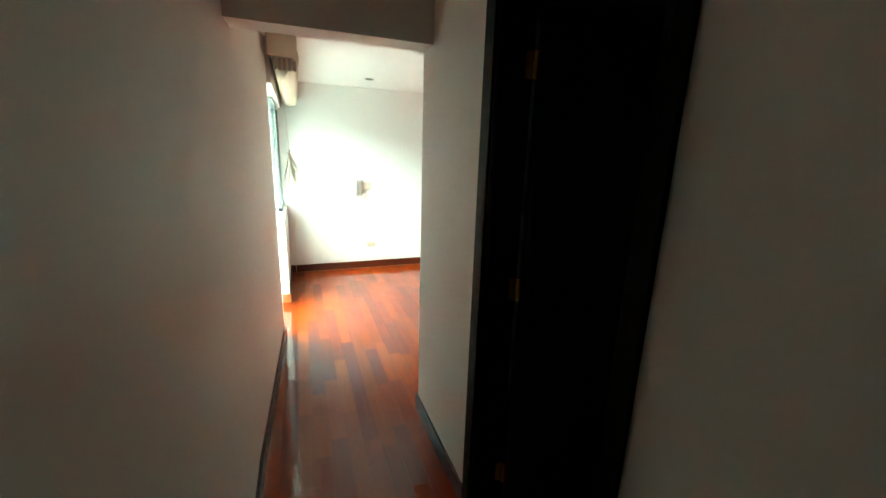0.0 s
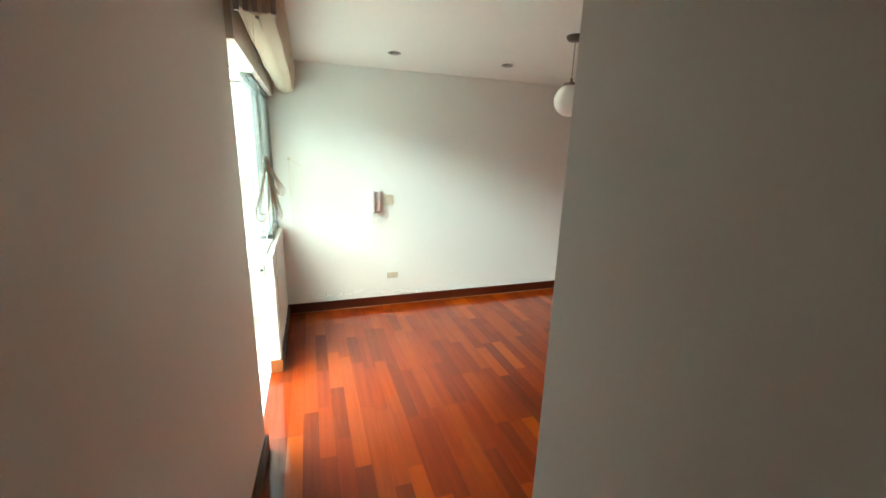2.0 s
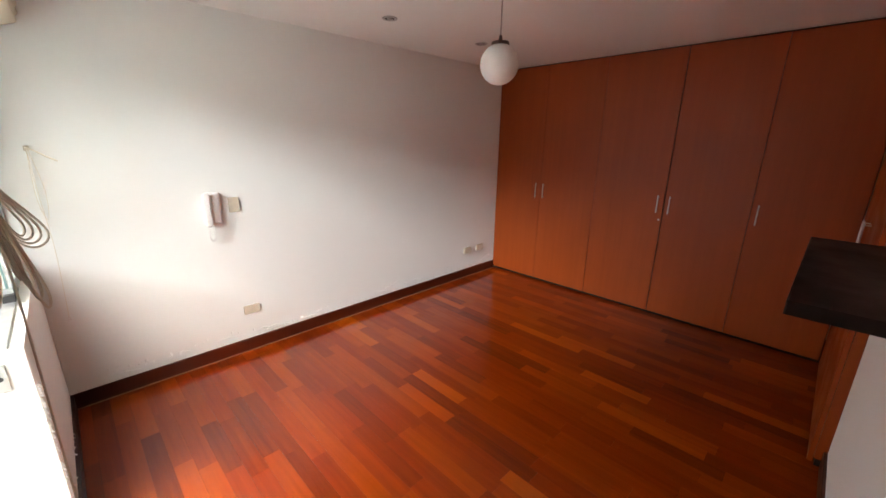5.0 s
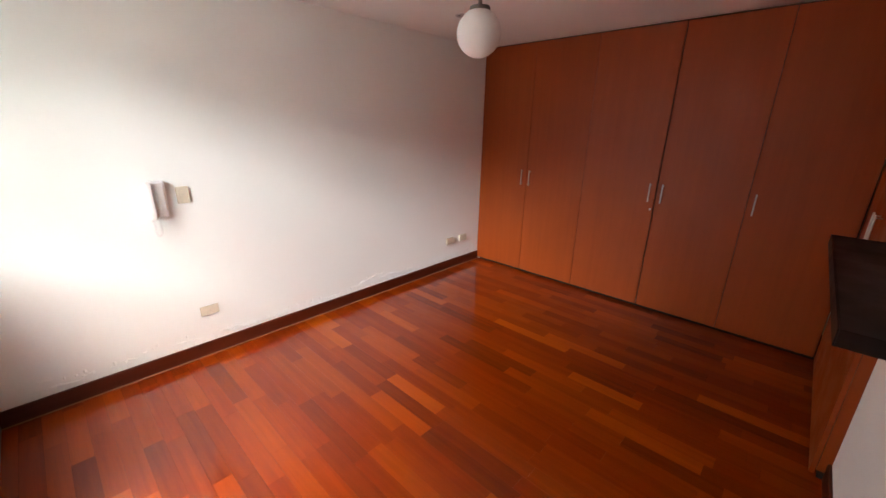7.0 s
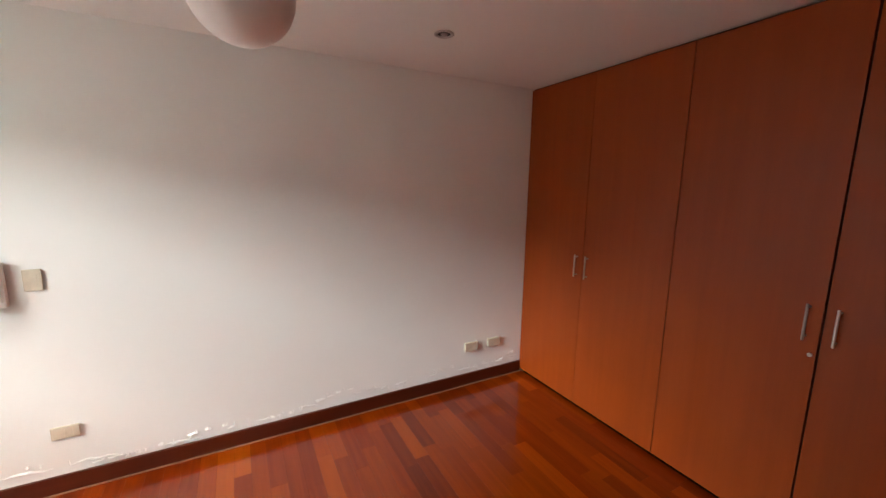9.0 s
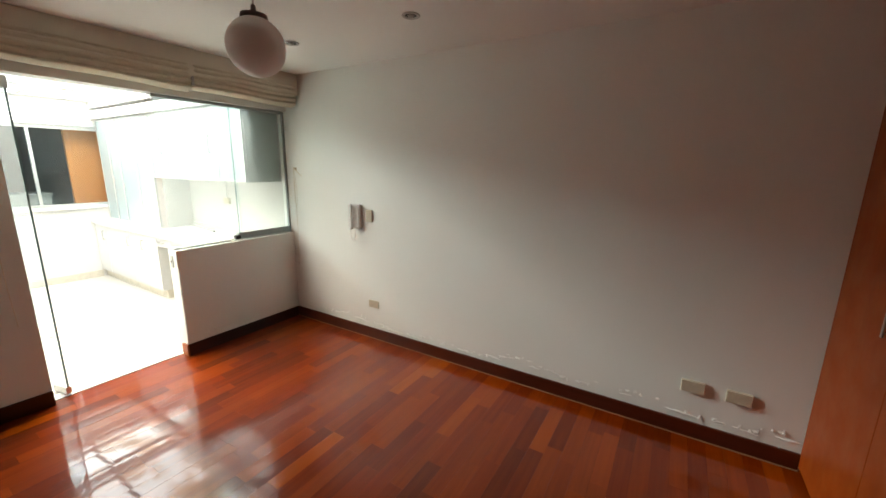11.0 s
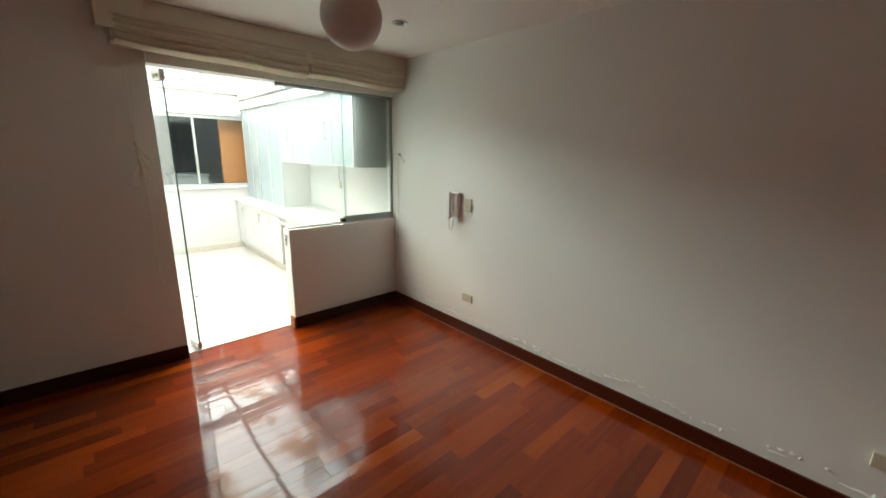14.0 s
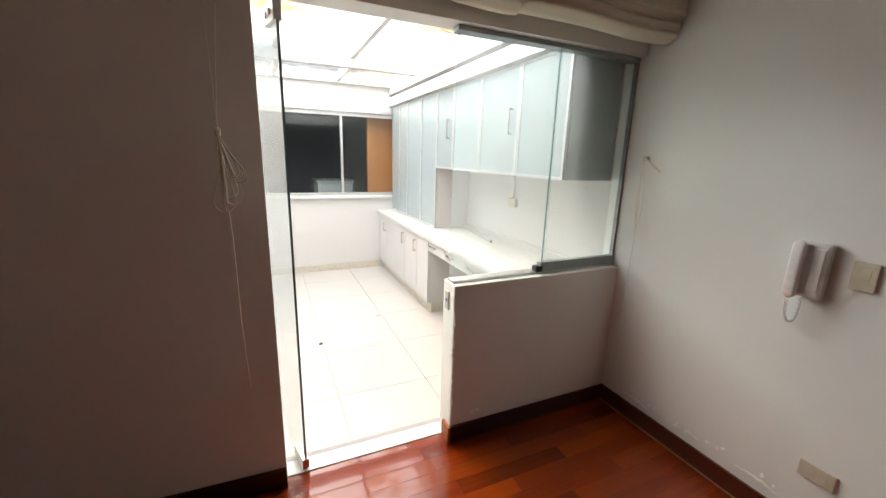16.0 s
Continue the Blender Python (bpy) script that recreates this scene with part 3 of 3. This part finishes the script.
SEAMS = [-0.004, -0.63, -1.26, -1.92, -2.55, -3.165]
pairs = {0: "far", 1: "near", 2: "far", 3: "near", 4: "near"}
wd = thing("wardrobe", (4.38, -1.58, 0), "wall-wide cherry veneer wardrobe with closed doors", "wardrobe")
part("body", boxes((4.104, 4.69, -3.168, -0.003, 0.04, 2.398)), CHERRY, wd)
# near-black plinth and sheet put shade into the wardrobe's foot and joints
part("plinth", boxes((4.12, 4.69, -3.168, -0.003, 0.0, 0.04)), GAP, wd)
part("joint_shade", boxes((4.1005, 4.1038, -3.166, -0.004, 0.041, 2.396)), GAP, wd, "dark sheet behind the door joints, in place of shade")
for i in range(5):
    y1, y0 = SEAMS[i] - (0.004 if i == 3 else 0.002), SEAMS[i + 1] + (0.004 if i == 2 else 0.002)
    d = part("door", boxes((4.08, 4.1, y0, y1, 0.028, 2.385), bevel=0.0015), CHERRY, wd)
    hy = y0 + 0.045 if pairs[i] == "far" else y1 - 0.045
    handle(d, (4.08, hy, 0.995), (4.08, hy, 1.155), (-0.03, 0, 0))
    if i == 2:
        part("keyhole", turned([(0, -0.003), (0.009, -0.003), (0.009, 0.003), (0, 0.003)], (4.079, y0 + 0.02, 0.93), 14, "x"), STEEL, d)
cw = thing("corner_cupboard", (3.42, -3.45, 0), "cherry veneer cupboard beside the white wall", "wardrobe")
part("body", boxes((2.742, 4.104, -3.77, -3.192, 0.04, 2.398)), CHERRY, cw)
# plinth near black, the shade at the foot put into its colour
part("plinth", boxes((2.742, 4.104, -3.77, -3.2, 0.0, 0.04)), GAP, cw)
for i, (x0, x1) in enumerate(((2.745, 3.41), (3.415, 4.076))):
    d = part("door", boxes((x0, x1, -3.19, -3.17, 0.012, 2.385), bevel=0.0015), CHERRY, cw)
    hx = x1 - 0.045 if i == 0 else x0 + 0.045
    handle(d, (hx, -3.17, 1.0), (hx, -3.17, 1.2), (0, 0.03, 0))
sh = thing("wall_shelf", (1.9, -3.07, 1.2), "dark wooden shelf fixed to the white wall", "shelf")
part("board", boxes((1.423, 2.398, -3.233, -2.958, 1.21, 1.245), bevel=0.002), WENGE, sh)
part("front_edging", boxes((1.42, 2.398, -2.958, -2.955, 1.209, 1.246), bevel=0.001), WENGE, sh)
part("end_edging", boxes((1.42, 1.423, -3.233, -2.958, 1.209, 1.246), bevel=0.001), WENGE, sh)
for bx in (1.62, 2.2):
    part("bracket", boxes((bx - 0.012, bx + 0.012, -3.233, -3.229, 1.1, 1.208), (bx - 0.012, bx + 0.012, -3.229, -3.04, 1.203, 1.2085), bevel=0.001), DKALU, sh)

# ---- corridor door ----
dr = thing("door_1", (0.86, -4.1, 0), "dark brown wooden door standing open into an unlit room", "door", kind="structure")
# casing and jamb carry the doorway's darkness in their colour
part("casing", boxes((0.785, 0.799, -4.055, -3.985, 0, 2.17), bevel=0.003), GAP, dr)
part("casing", boxes((0.785, 0.799, -4.785, -4.74, 0, 2.17), bevel=0.003), SHADEW, dr)
part("casing", boxes((0.785, 0.799, -4.74, -4.055, 2.1, 2.17), bevel=0.003), SHADEW, dr)
part("jamb", boxes((0.797, 0.925, -4.085, -4.056, 0, 2.1), (0.797, 0.925, -4.739, -4.715, 0, 2.1), (0.797, 0.925, -4.715, -4.085, 2.075, 2.1), bevel=0.002), SHADEW, dr)
leaf = part("leaf", boxes((0.935, 1.6, -4.13, -4.09, 0.01, 2.07), bevel=0.003), DOORW, dr)
for z in (0.25, 1.1, 1.9):
    part("hinge", tube([(0.925, -4.1, z - 0.045), (0.925, -4.1, z + 0.045)], 0.008, 10), BRASS, leaf)
    part("hinge_plate", boxes((0.895, 0.92, -4.089, -4.0855, z - 0.045, z + 0.045)), BRASS, leaf)
part("knob", turned([(0, -0.06), (0.02, -0.055), (0.026, -0.04), (0.012, -0.02), (0.012, 0), (0, 0)], (1.49, -4.13, 1.0), 18, "y"), BRASS, leaf, smooth=True)

# ---- wall fittings ----
ic = thing("intercom_phone", (0.9, -0.03, 1.03), "white wall intercom handset with a dangling cord", "intercom")
part("base", boxes((0.864, 0.955, -0.036, -0.001, 1.03, 1.25), bevel=0.013), WHITEP, ic)
bm = bmesh.new()
rings = []
for k in range(25):
    u = k / 24
    bow = 1 - (2 * u - 1) ** 2
    tip = (1 - abs(2 * u - 1) ** 10) ** 0.5
    wide, deep = (0.0205 + 0.0045 * (1 - bow)) * max(tip, 0.25), (0.0115 + 0.004 * (1 - bow)) * max(tip, 0.25)
    rings.append([bm.verts.new((0.865 + wide * math.copysign(abs(math.cos(a)) ** 0.6, math.cos(a)), -0.052 - 0.006 * bow + deep * math.copysign(abs(math.sin(a)) ** 0.6, math.sin(a)), 1.018 + 0.234 * u)) for a in (2 * math.pi * q / 24 for q in range(24))])
for a, b in zip(rings, rings[1:]):
    for q in range(24):
        bm.faces.new((a[q], a[(q + 1) % 24], b[(q + 1) % 24], b[q]))
bm.faces.new(rings[0])
bm.faces.new(rings[-1])
part("handset", bm, WHITEP, ic, smooth=True)
part("hook_switch", boxes((0.904, 0.94, -0.0405, -0.0355, 1.06, 1.225), bevel=0.002), WHITEP, ic)
coil = []
for i in range(181):
    u = i / 180
    a = 2 * math.pi * 26 * u
    fall = 0.112 * math.sin(math.pi * u) ** 0.7
    coil.append((0.862 + 0.034 * u - 0.006 * math.sin(2 * math.pi * u) + 0.005 * math.cos(a), -0.05 + 0.02 * u + 0.005 * math.sin(a), 1.03 - fall))
part("coil_cord", tube(coil, 0.0022, 5), WHITEP, ic)


def wall_plate(name, x, z, w, h, label, category, rockers, group="", deep=0.01):
    t = thing(name, (x, -0.004, z), label, category, group)
    part("plate", boxes((x - w / 2, x + w / 2, -deep, -0.0005, z - h / 2, z + h / 2), bevel=0.003), IVORY, t)
    for k in range(rockers):
        if w > h:
            cx, cz, rw, rh = x + (k - (rockers - 1) / 2) * w * 0.3, z, w * 0.12, h * 0.3
        else:
            cx, cz, rw, rh = x, z + (k - (rockers - 1) / 2) * h * 0.3, w * 0.24, h * 0.12
        part("insert", boxes((cx - rw, cx + rw, -0.0114, -0.0095, cz - rh, cz + rh), bevel=0.0008), IVORY, t)
    return t


wall_plate("light_switch", 1.044, 1.151, 0.07, 0.105, "ivory double rocker light switch on the wall", "switch", 2)
wall_plate("wall_socket", 1.074, 0.336, 0.115, 0.068, "ivory double wall socket low on the wall", "socket", 2, "wall sockets")
for x in (3.56, 3.781):
    wall_plate("wall_socket", x, 0.331, 0.118, 0.07, "ivory blank wall plate above the skirting", "socket", 0, "wall sockets", 0.022)

# peeling paint above the skirting
bm = bmesh.new()
rnd = random.Random(11)


def flake(x, z, w, h):
    """One curling chip: its lower rim has come off the wall, its head still holds."""
    n = 9
    lift = rnd.uniform(0.004, 0.013)
    c = bm.verts.new((x, -0.002 - lift * 0.5, z))
    ring = []
    for k in range(n):
        a = 2 * math.pi * k / n
        out = 0.0006 + lift * max(0.0, -math.sin(a) + rnd.uniform(-0.4, 0.3))
        ring.append(bm.verts.new((x + w * math.cos(a) * rnd.uniform(0.5, 1.1), -out, z + h * math.sin(a) * rnd.uniform(0.5, 1.2))))
    for k in range(n):
        bm.faces.new((c, ring[k], ring[(k + 1) % n]))


for k in range(115):
    x = 0.2 + 3.85 * k / 115 + rnd.uniform(-0.05, 0.05)
    base = 0.155 + 0.025 * math.sin(x * 3.1) + 0.02 * math.sin(x * 7.7 + 1) + (0.03 if x > 3 else 0)
    if rnd.random() < 0.35 + 0.5 * (math.sin(x * 5.3) > -0.2):
        flake(x, max(0.122, base + rnd.uniform(-0.014, 0.014)), *((rnd.uniform(0.006, 0.022), rnd.uniform(0.005, 0.017)) if rnd.random() < 0.9 else (rnd.uniform(0.02, 0.04), rnd.uniform(0.003, 0.006))))


def ridge(x, z, length):
    """A strip of paint curling off along a wandering line."""
    n = max(5, int(length / 0.012))
    rows = []
    zz = z
    for k in range(n + 1):
        u = k / n
        zz += rnd.uniform(-0.0045, 0.004)
        fat = 0.3 + 0.7 * math.sin(math.pi * min(1, max(0, u))) * rnd.uniform(0.6, 1.2)
        hgt, out = 0.009 * fat, 0.007 * fat
        rows.append([bm.verts.new((x + u * length, -a, zz + b)) for a, b in ((0.0004, hgt), (out * 0.7, hgt * 0.5), (out, -hgt * 0.3), (out * 0.5, -hgt * 0.7), (0.0004, -hgt * 0.2))])
    for a, b in zip(rows, rows[1:]):
        for k in range(4):
            bm.faces.new((a[k], a[k + 1], b[k + 1], b[k]))


x = 0.16
while x < 4.0:
    length = rnd.choice((0.05, 0.08, 0.12, 0.2))
    ridge(x, 0.14 + 0.018 * math.sin(x * 3.1) + (0.02 if x > 3 else 0), length)
    x += length + rnd.uniform(0.04, 0.28)
tagged(part("paint_flakes", bm, WALL), "curling flakes of peeling white wall paint", "peeling paint", kind="stuff")
bm = bmesh.new()
for k in range(22):
    u = 0.06 + 0.98 * k / 22 + rnd.uniform(-0.02, 0.02)
    flake(u, 0.135 + 0.02 * math.sin(u * 9) + rnd.uniform(0, 0.012), rnd.uniform(0.005, 0.018), rnd.uniform(0.003, 0.009))
for k in range(46):
    z = 0.11 + 0.66 * k / 46
    w = rnd.uniform(0.003, 0.009)
    flake(1.106 + rnd.uniform(-0.003, 0.002), z, w, rnd.uniform(0.006, 0.016))
for v in bm.verts:
    v.co = Vector((-v.co.y, -v.co.x, v.co.z))
tagged(part("paint_flakes", bm, WALL), "small chips of lifting paint on the low wall", "peeling paint", kind="stuff")

# ---- kitchen furniture ----


def c_handle(parent, x, z0, z1, y, horizontal=False):
    if horizontal:
        bm = boxes((z0, z1, y - 0.03, y - 0.022, x - 0.006, x + 0.006), (z0, z0 + 0.01, y - 0.022, y, x - 0.006, x + 0.006), (z1 - 0.01, z1, y - 0.022, y, x - 0.006, x + 0.006))
    else:
        bm = boxes((x - 0.006, x + 0.006, y - 0.03, y - 0.022, z0, z1), (x - 0.006, x + 0.006, y - 0.022, y, z0, z0 + 0.01), (x - 0.006, x + 0.006, y - 0.022, y, z1 - 0.01, z1))
    return part("handle", bm, STEEL, parent, "flat steel bow handle")


def framed_door(parent, x0, x1, z0, z1, y, f=0.018):
    d = part("door", boxes((x0, x1, y, y + 0.018, z0, z0 + f), (x0, x1, y, y + 0.018, z1 - f, z1), (x0, x0 + f, y, y + 0.018, z0 + f, z1 - f), (x1 - f, x1, y, y + 0.018, z0 + f, z1 - f)), PALEALU, parent, "slim aluminium door frame")
    part("panel", boxes((x0 + f, x1 - f, y + 0.004, y + 0.012, z0 + f, z1 - f)), FROST, d, "pale blue-green frosted glass")
    return d


YU = -0.38
tall = thing("tall_cupboard", (-2.72, -0.19, 0.8), "tall cupboard with frosted glass doors on the counter", "cupboard")
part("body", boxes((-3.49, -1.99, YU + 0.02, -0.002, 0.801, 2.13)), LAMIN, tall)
tall_edges = [-3.49, -3.175, -2.88, -2.42, -1.99]
for x0, x1 in zip(tall_edges, tall_edges[1:]):
    framed_door(tall, x0 + 0.002, x1 - 0.002, 0.803, 2.128, YU)
ups = [-1.99, -1.62, -1.13, -0.615, -0.14]
for k in range(2):
    x0, xm, x1 = ups[2 * k], ups[2 * k + 1], ups[2 * k + 2]
    uc = thing("wall_cupboard", ((x0 + x1) / 2, -0.19, 1.41), "wall cupboard with frosted glass doors in aluminium frames", "cupboard", "kitchen wall cupboards")
    part("body", boxes((x0 + 0.001, x1 - 0.001, YU + 0.02, -0.002, 1.41, 2.13)), LAMIN, uc)
    d1 = framed_door(uc, x0 + 0.003, xm - 0.002, 1.412, 2.128, YU)
    d2 = framed_door(uc, xm + 0.002, x1 - 0.003, 1.412, 2.128, YU)
    c_handle(d1, xm - 0.08, 1.685, 1.855, YU)
    if k == 1:
        part("side_panel", boxes((x1 - 0.0005, x1 + 0.004, -0.36, -0.022, 1.413, 2.1)), FROSTG, uc, "grey-green end panel")
structure("soffit", boxes((-3.5, -0.14, -0.425, 0.0, 2.135, 2.24), bevel=0.004), FRAMEW, "white fascia over the wall cupboards", "soffit")
for x in (-0.75, -2.2):
    t = thing("ceiling_spotlight", (x, -0.41, 2.135), "small steel downlight under the white fascia", "spotlight")
    part("ring", turned([(0, -0.004), (0.03, -0.004), (0.034, 0), (0, 0)], (x, -0.403, 2.134), 20), STEEL, t)

ct = thing("countertop", (-1.8, -0.3, 0.76), "long cream kitchen countertop along the wall", "countertop")
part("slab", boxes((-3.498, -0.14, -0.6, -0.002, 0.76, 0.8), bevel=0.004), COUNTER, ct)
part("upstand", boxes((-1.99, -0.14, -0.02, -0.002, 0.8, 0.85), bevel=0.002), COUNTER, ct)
lows = [-3.495, -3.15, -2.40, -2.01, -1.70]
for k in range(4):
    bc = thing("base_cupboard", ((lows[k] + lows[k + 1]) / 2, -0.3, 0), "white laminate base cupboard under the counter", "cupboard", "kitchen base cupboards")
    x0, x1 = lows[k], lows[k + 1]
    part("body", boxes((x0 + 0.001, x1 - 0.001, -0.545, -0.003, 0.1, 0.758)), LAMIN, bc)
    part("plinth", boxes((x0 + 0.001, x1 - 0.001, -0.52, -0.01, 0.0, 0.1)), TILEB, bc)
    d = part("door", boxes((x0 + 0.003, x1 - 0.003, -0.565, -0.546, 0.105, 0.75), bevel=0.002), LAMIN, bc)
    if k < 3:
        c_handle(d, x1 - 0.047, 0.56, 0.68, -0.565)
for k in range(4):
    x0 = -1.695 + k * 0.384
    dw = thing("drawer", (x0 + 0.19, -0.3, 0.66), "shallow white drawer under the counter", "drawer", "desk drawers")
    part("box", boxes((x0 + 0.01, x0 + 0.375, -0.54, -0.02, 0.66, 0.757)), LAMIN, dw)
    f = part("front", boxes((x0 + 0.003, x0 + 0.381, -0.565, -0.541, 0.645, 0.755), bevel=0.002), LAMIN, dw)
    c_handle(f, 0.7, x0 + 0.06, x0 + 0.18, -0.565, True)
tagged(part("counter_support", boxes((-0.16, -0.141, -0.55, -0.003, 0.0, 0.759)), LAMIN), "white side panel holding up the counter", "panel")
st = thing("kitchen_socket", (-1.15, -0.005, 1.12), "ivory socket with a conduit on the kitchen wall", "socket")
part("plate", boxes((-1.205, -1.09, -0.03, -0.001, 1.125, 1.195), bevel=0.004), IVORY, st)
part("conduit", tube([(-1.148, -0.012, 1.195), (-1.148, -0.012, 1.408)], 0.009, 10), WHITEP, st)
tb = thing("metal_tube", (-1.6, -0.1, 0.812), "white tube with a dark open end lying on the countertop", "tube")
part("tube_wall", tube([(-1.96, -0.035, 0.8115), (-1.22, -0.165, 0.8115)], 0.011, 12), LAMIN, tb)
part("end_cap", tube([(-1.2205, -0.165, 0.8115), (-1.209, -0.167, 0.8115)], 0.0095, 12), BLACKP, tb, "dark open end")
dn = thing("floor_drain", (-1.82, -1.026, 0.0), "small dark round floor drain in the tiles", "drain")
part("grate", turned([(0, 0.003), (0.026, 0.003), (0.033, 0.001), (0.033, -0.004), (0, -0.004)], (-1.82, -1.026, 0.001), 20), DKALU, dn)
tagged(part("floor_stop", turned([(0, 0.01), (0.012, 0.008), (0.016, 0.0), (0, 0.0)], (-1.406, -1.617, 0.0), 14), BLACKP), "small dark rubber stop on the tiles", "door stop")

# ---- kitchen floor tiles ----
tile_floor = structure("floor_kitchen", boxes((-3.5, -0.204, -2.6, 0.0, -0.02, -0.0065)), GROUT, "large cream porcelain floor tiles", "floor")
T = 0.6
for i in range(6):
    for j in range(5):
        x1, y1 = -0.03 - i * T, -0.4 + 0.0 - (j - 1) * T
        x0, y0 = max(x1 - T, -3.5), max(y1 - T, -2.6)
        x1 = min(x1, -0.2045)
        y1 = min(y1, 0.0)
        if x1 - x0 < 0.02 or y1 - y0 < 0.02:
            continue
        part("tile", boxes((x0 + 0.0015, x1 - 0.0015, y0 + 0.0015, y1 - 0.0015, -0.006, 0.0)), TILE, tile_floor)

# ---- floorboards ----
boards = structure("floor", boxes((-0.1, 0.80, -6.6, -3.235, -0.021, -0.0195), (0.0, 4.1, -3.235, 0.0, -0.021, -0.0195)), GAP, "glossy reddish hardwood floorboards", "floor")
PW = 0.0875
rnd = random.Random(3)


def plank_mesh(x0, x1, y0, y1, name="plank"):
    """One board, slightly crowned and lying a hair out of level."""
    g = 0.0003
    cx, cy = (x0 + x1) / 2, (y0 + y1) / 2
    w, l = (x1 - x0) / 2 - g, (y1 - y0) / 2 - g
    tx, ty = rnd.gauss(0, 0.0026), rnd.gauss(0, 0.0012)
    bm = bmesh.new()
    n, crown = 6, 0.00016
    tops = [[bm.verts.new((u * w, sy * l, u * w * tx + sy * l * ty * 0.3 - crown * u * u)) for u in (2 * k / n - 1 for k in range(n + 1))] for sy in (-1, 1)]
    lows = [[bm.verts.new((u * w, sy * l, -0.019)) for u in (-1, 1)] for sy in (-1, 1)]
    for k in range(n):
        bm.faces.new((tops[0][k], tops[0][k + 1], tops[1][k + 1], tops[1][k]))
    bm.faces.new((lows[0][0], lows[1][0], tops[1][0], tops[0][0]))
    bm.faces.new((lows[0][1], tops[0][n], tops[1][n], lows[1][1]))
    for a in (0, 1):
        bm.faces.new((lows[a][0], *tops[a], lows[a][1]))
    ob = part(name, bm, PLANK, boards)
    ob.location = (cx, cy, 0)
    return ob


far_boards = bmesh.new()
x = -0.1
while x < 4.1:
    x1 = min(x + PW, 4.1)
    ystart = -6.6 if x < 0.8 else -3.235
    yend = -1.11 if x < -0.05 else 0
    y = ystart - rnd.uniform(0, 0.5)
    while y < yend:
        l = rnd.choice((0.45, 0.52, 0.58, 0.61, 0.66))
        y0, y1 = max(y, ystart), min(y + l, yend)
        if y1 - y0 > 0.01 and y1 > -4.9:
            plank_mesh(x, x1, y0, y1)
        elif y1 - y0 > 0.01:
            add_box(far_boards, x + 0.0003, x1 - 0.0003, y0 + 0.0003, y1 - 0.0003, -0.019, 0)
        y += l
    x = x1
tagged(part("plank_field", far_boards, PLANK, boards), kind="stuff")
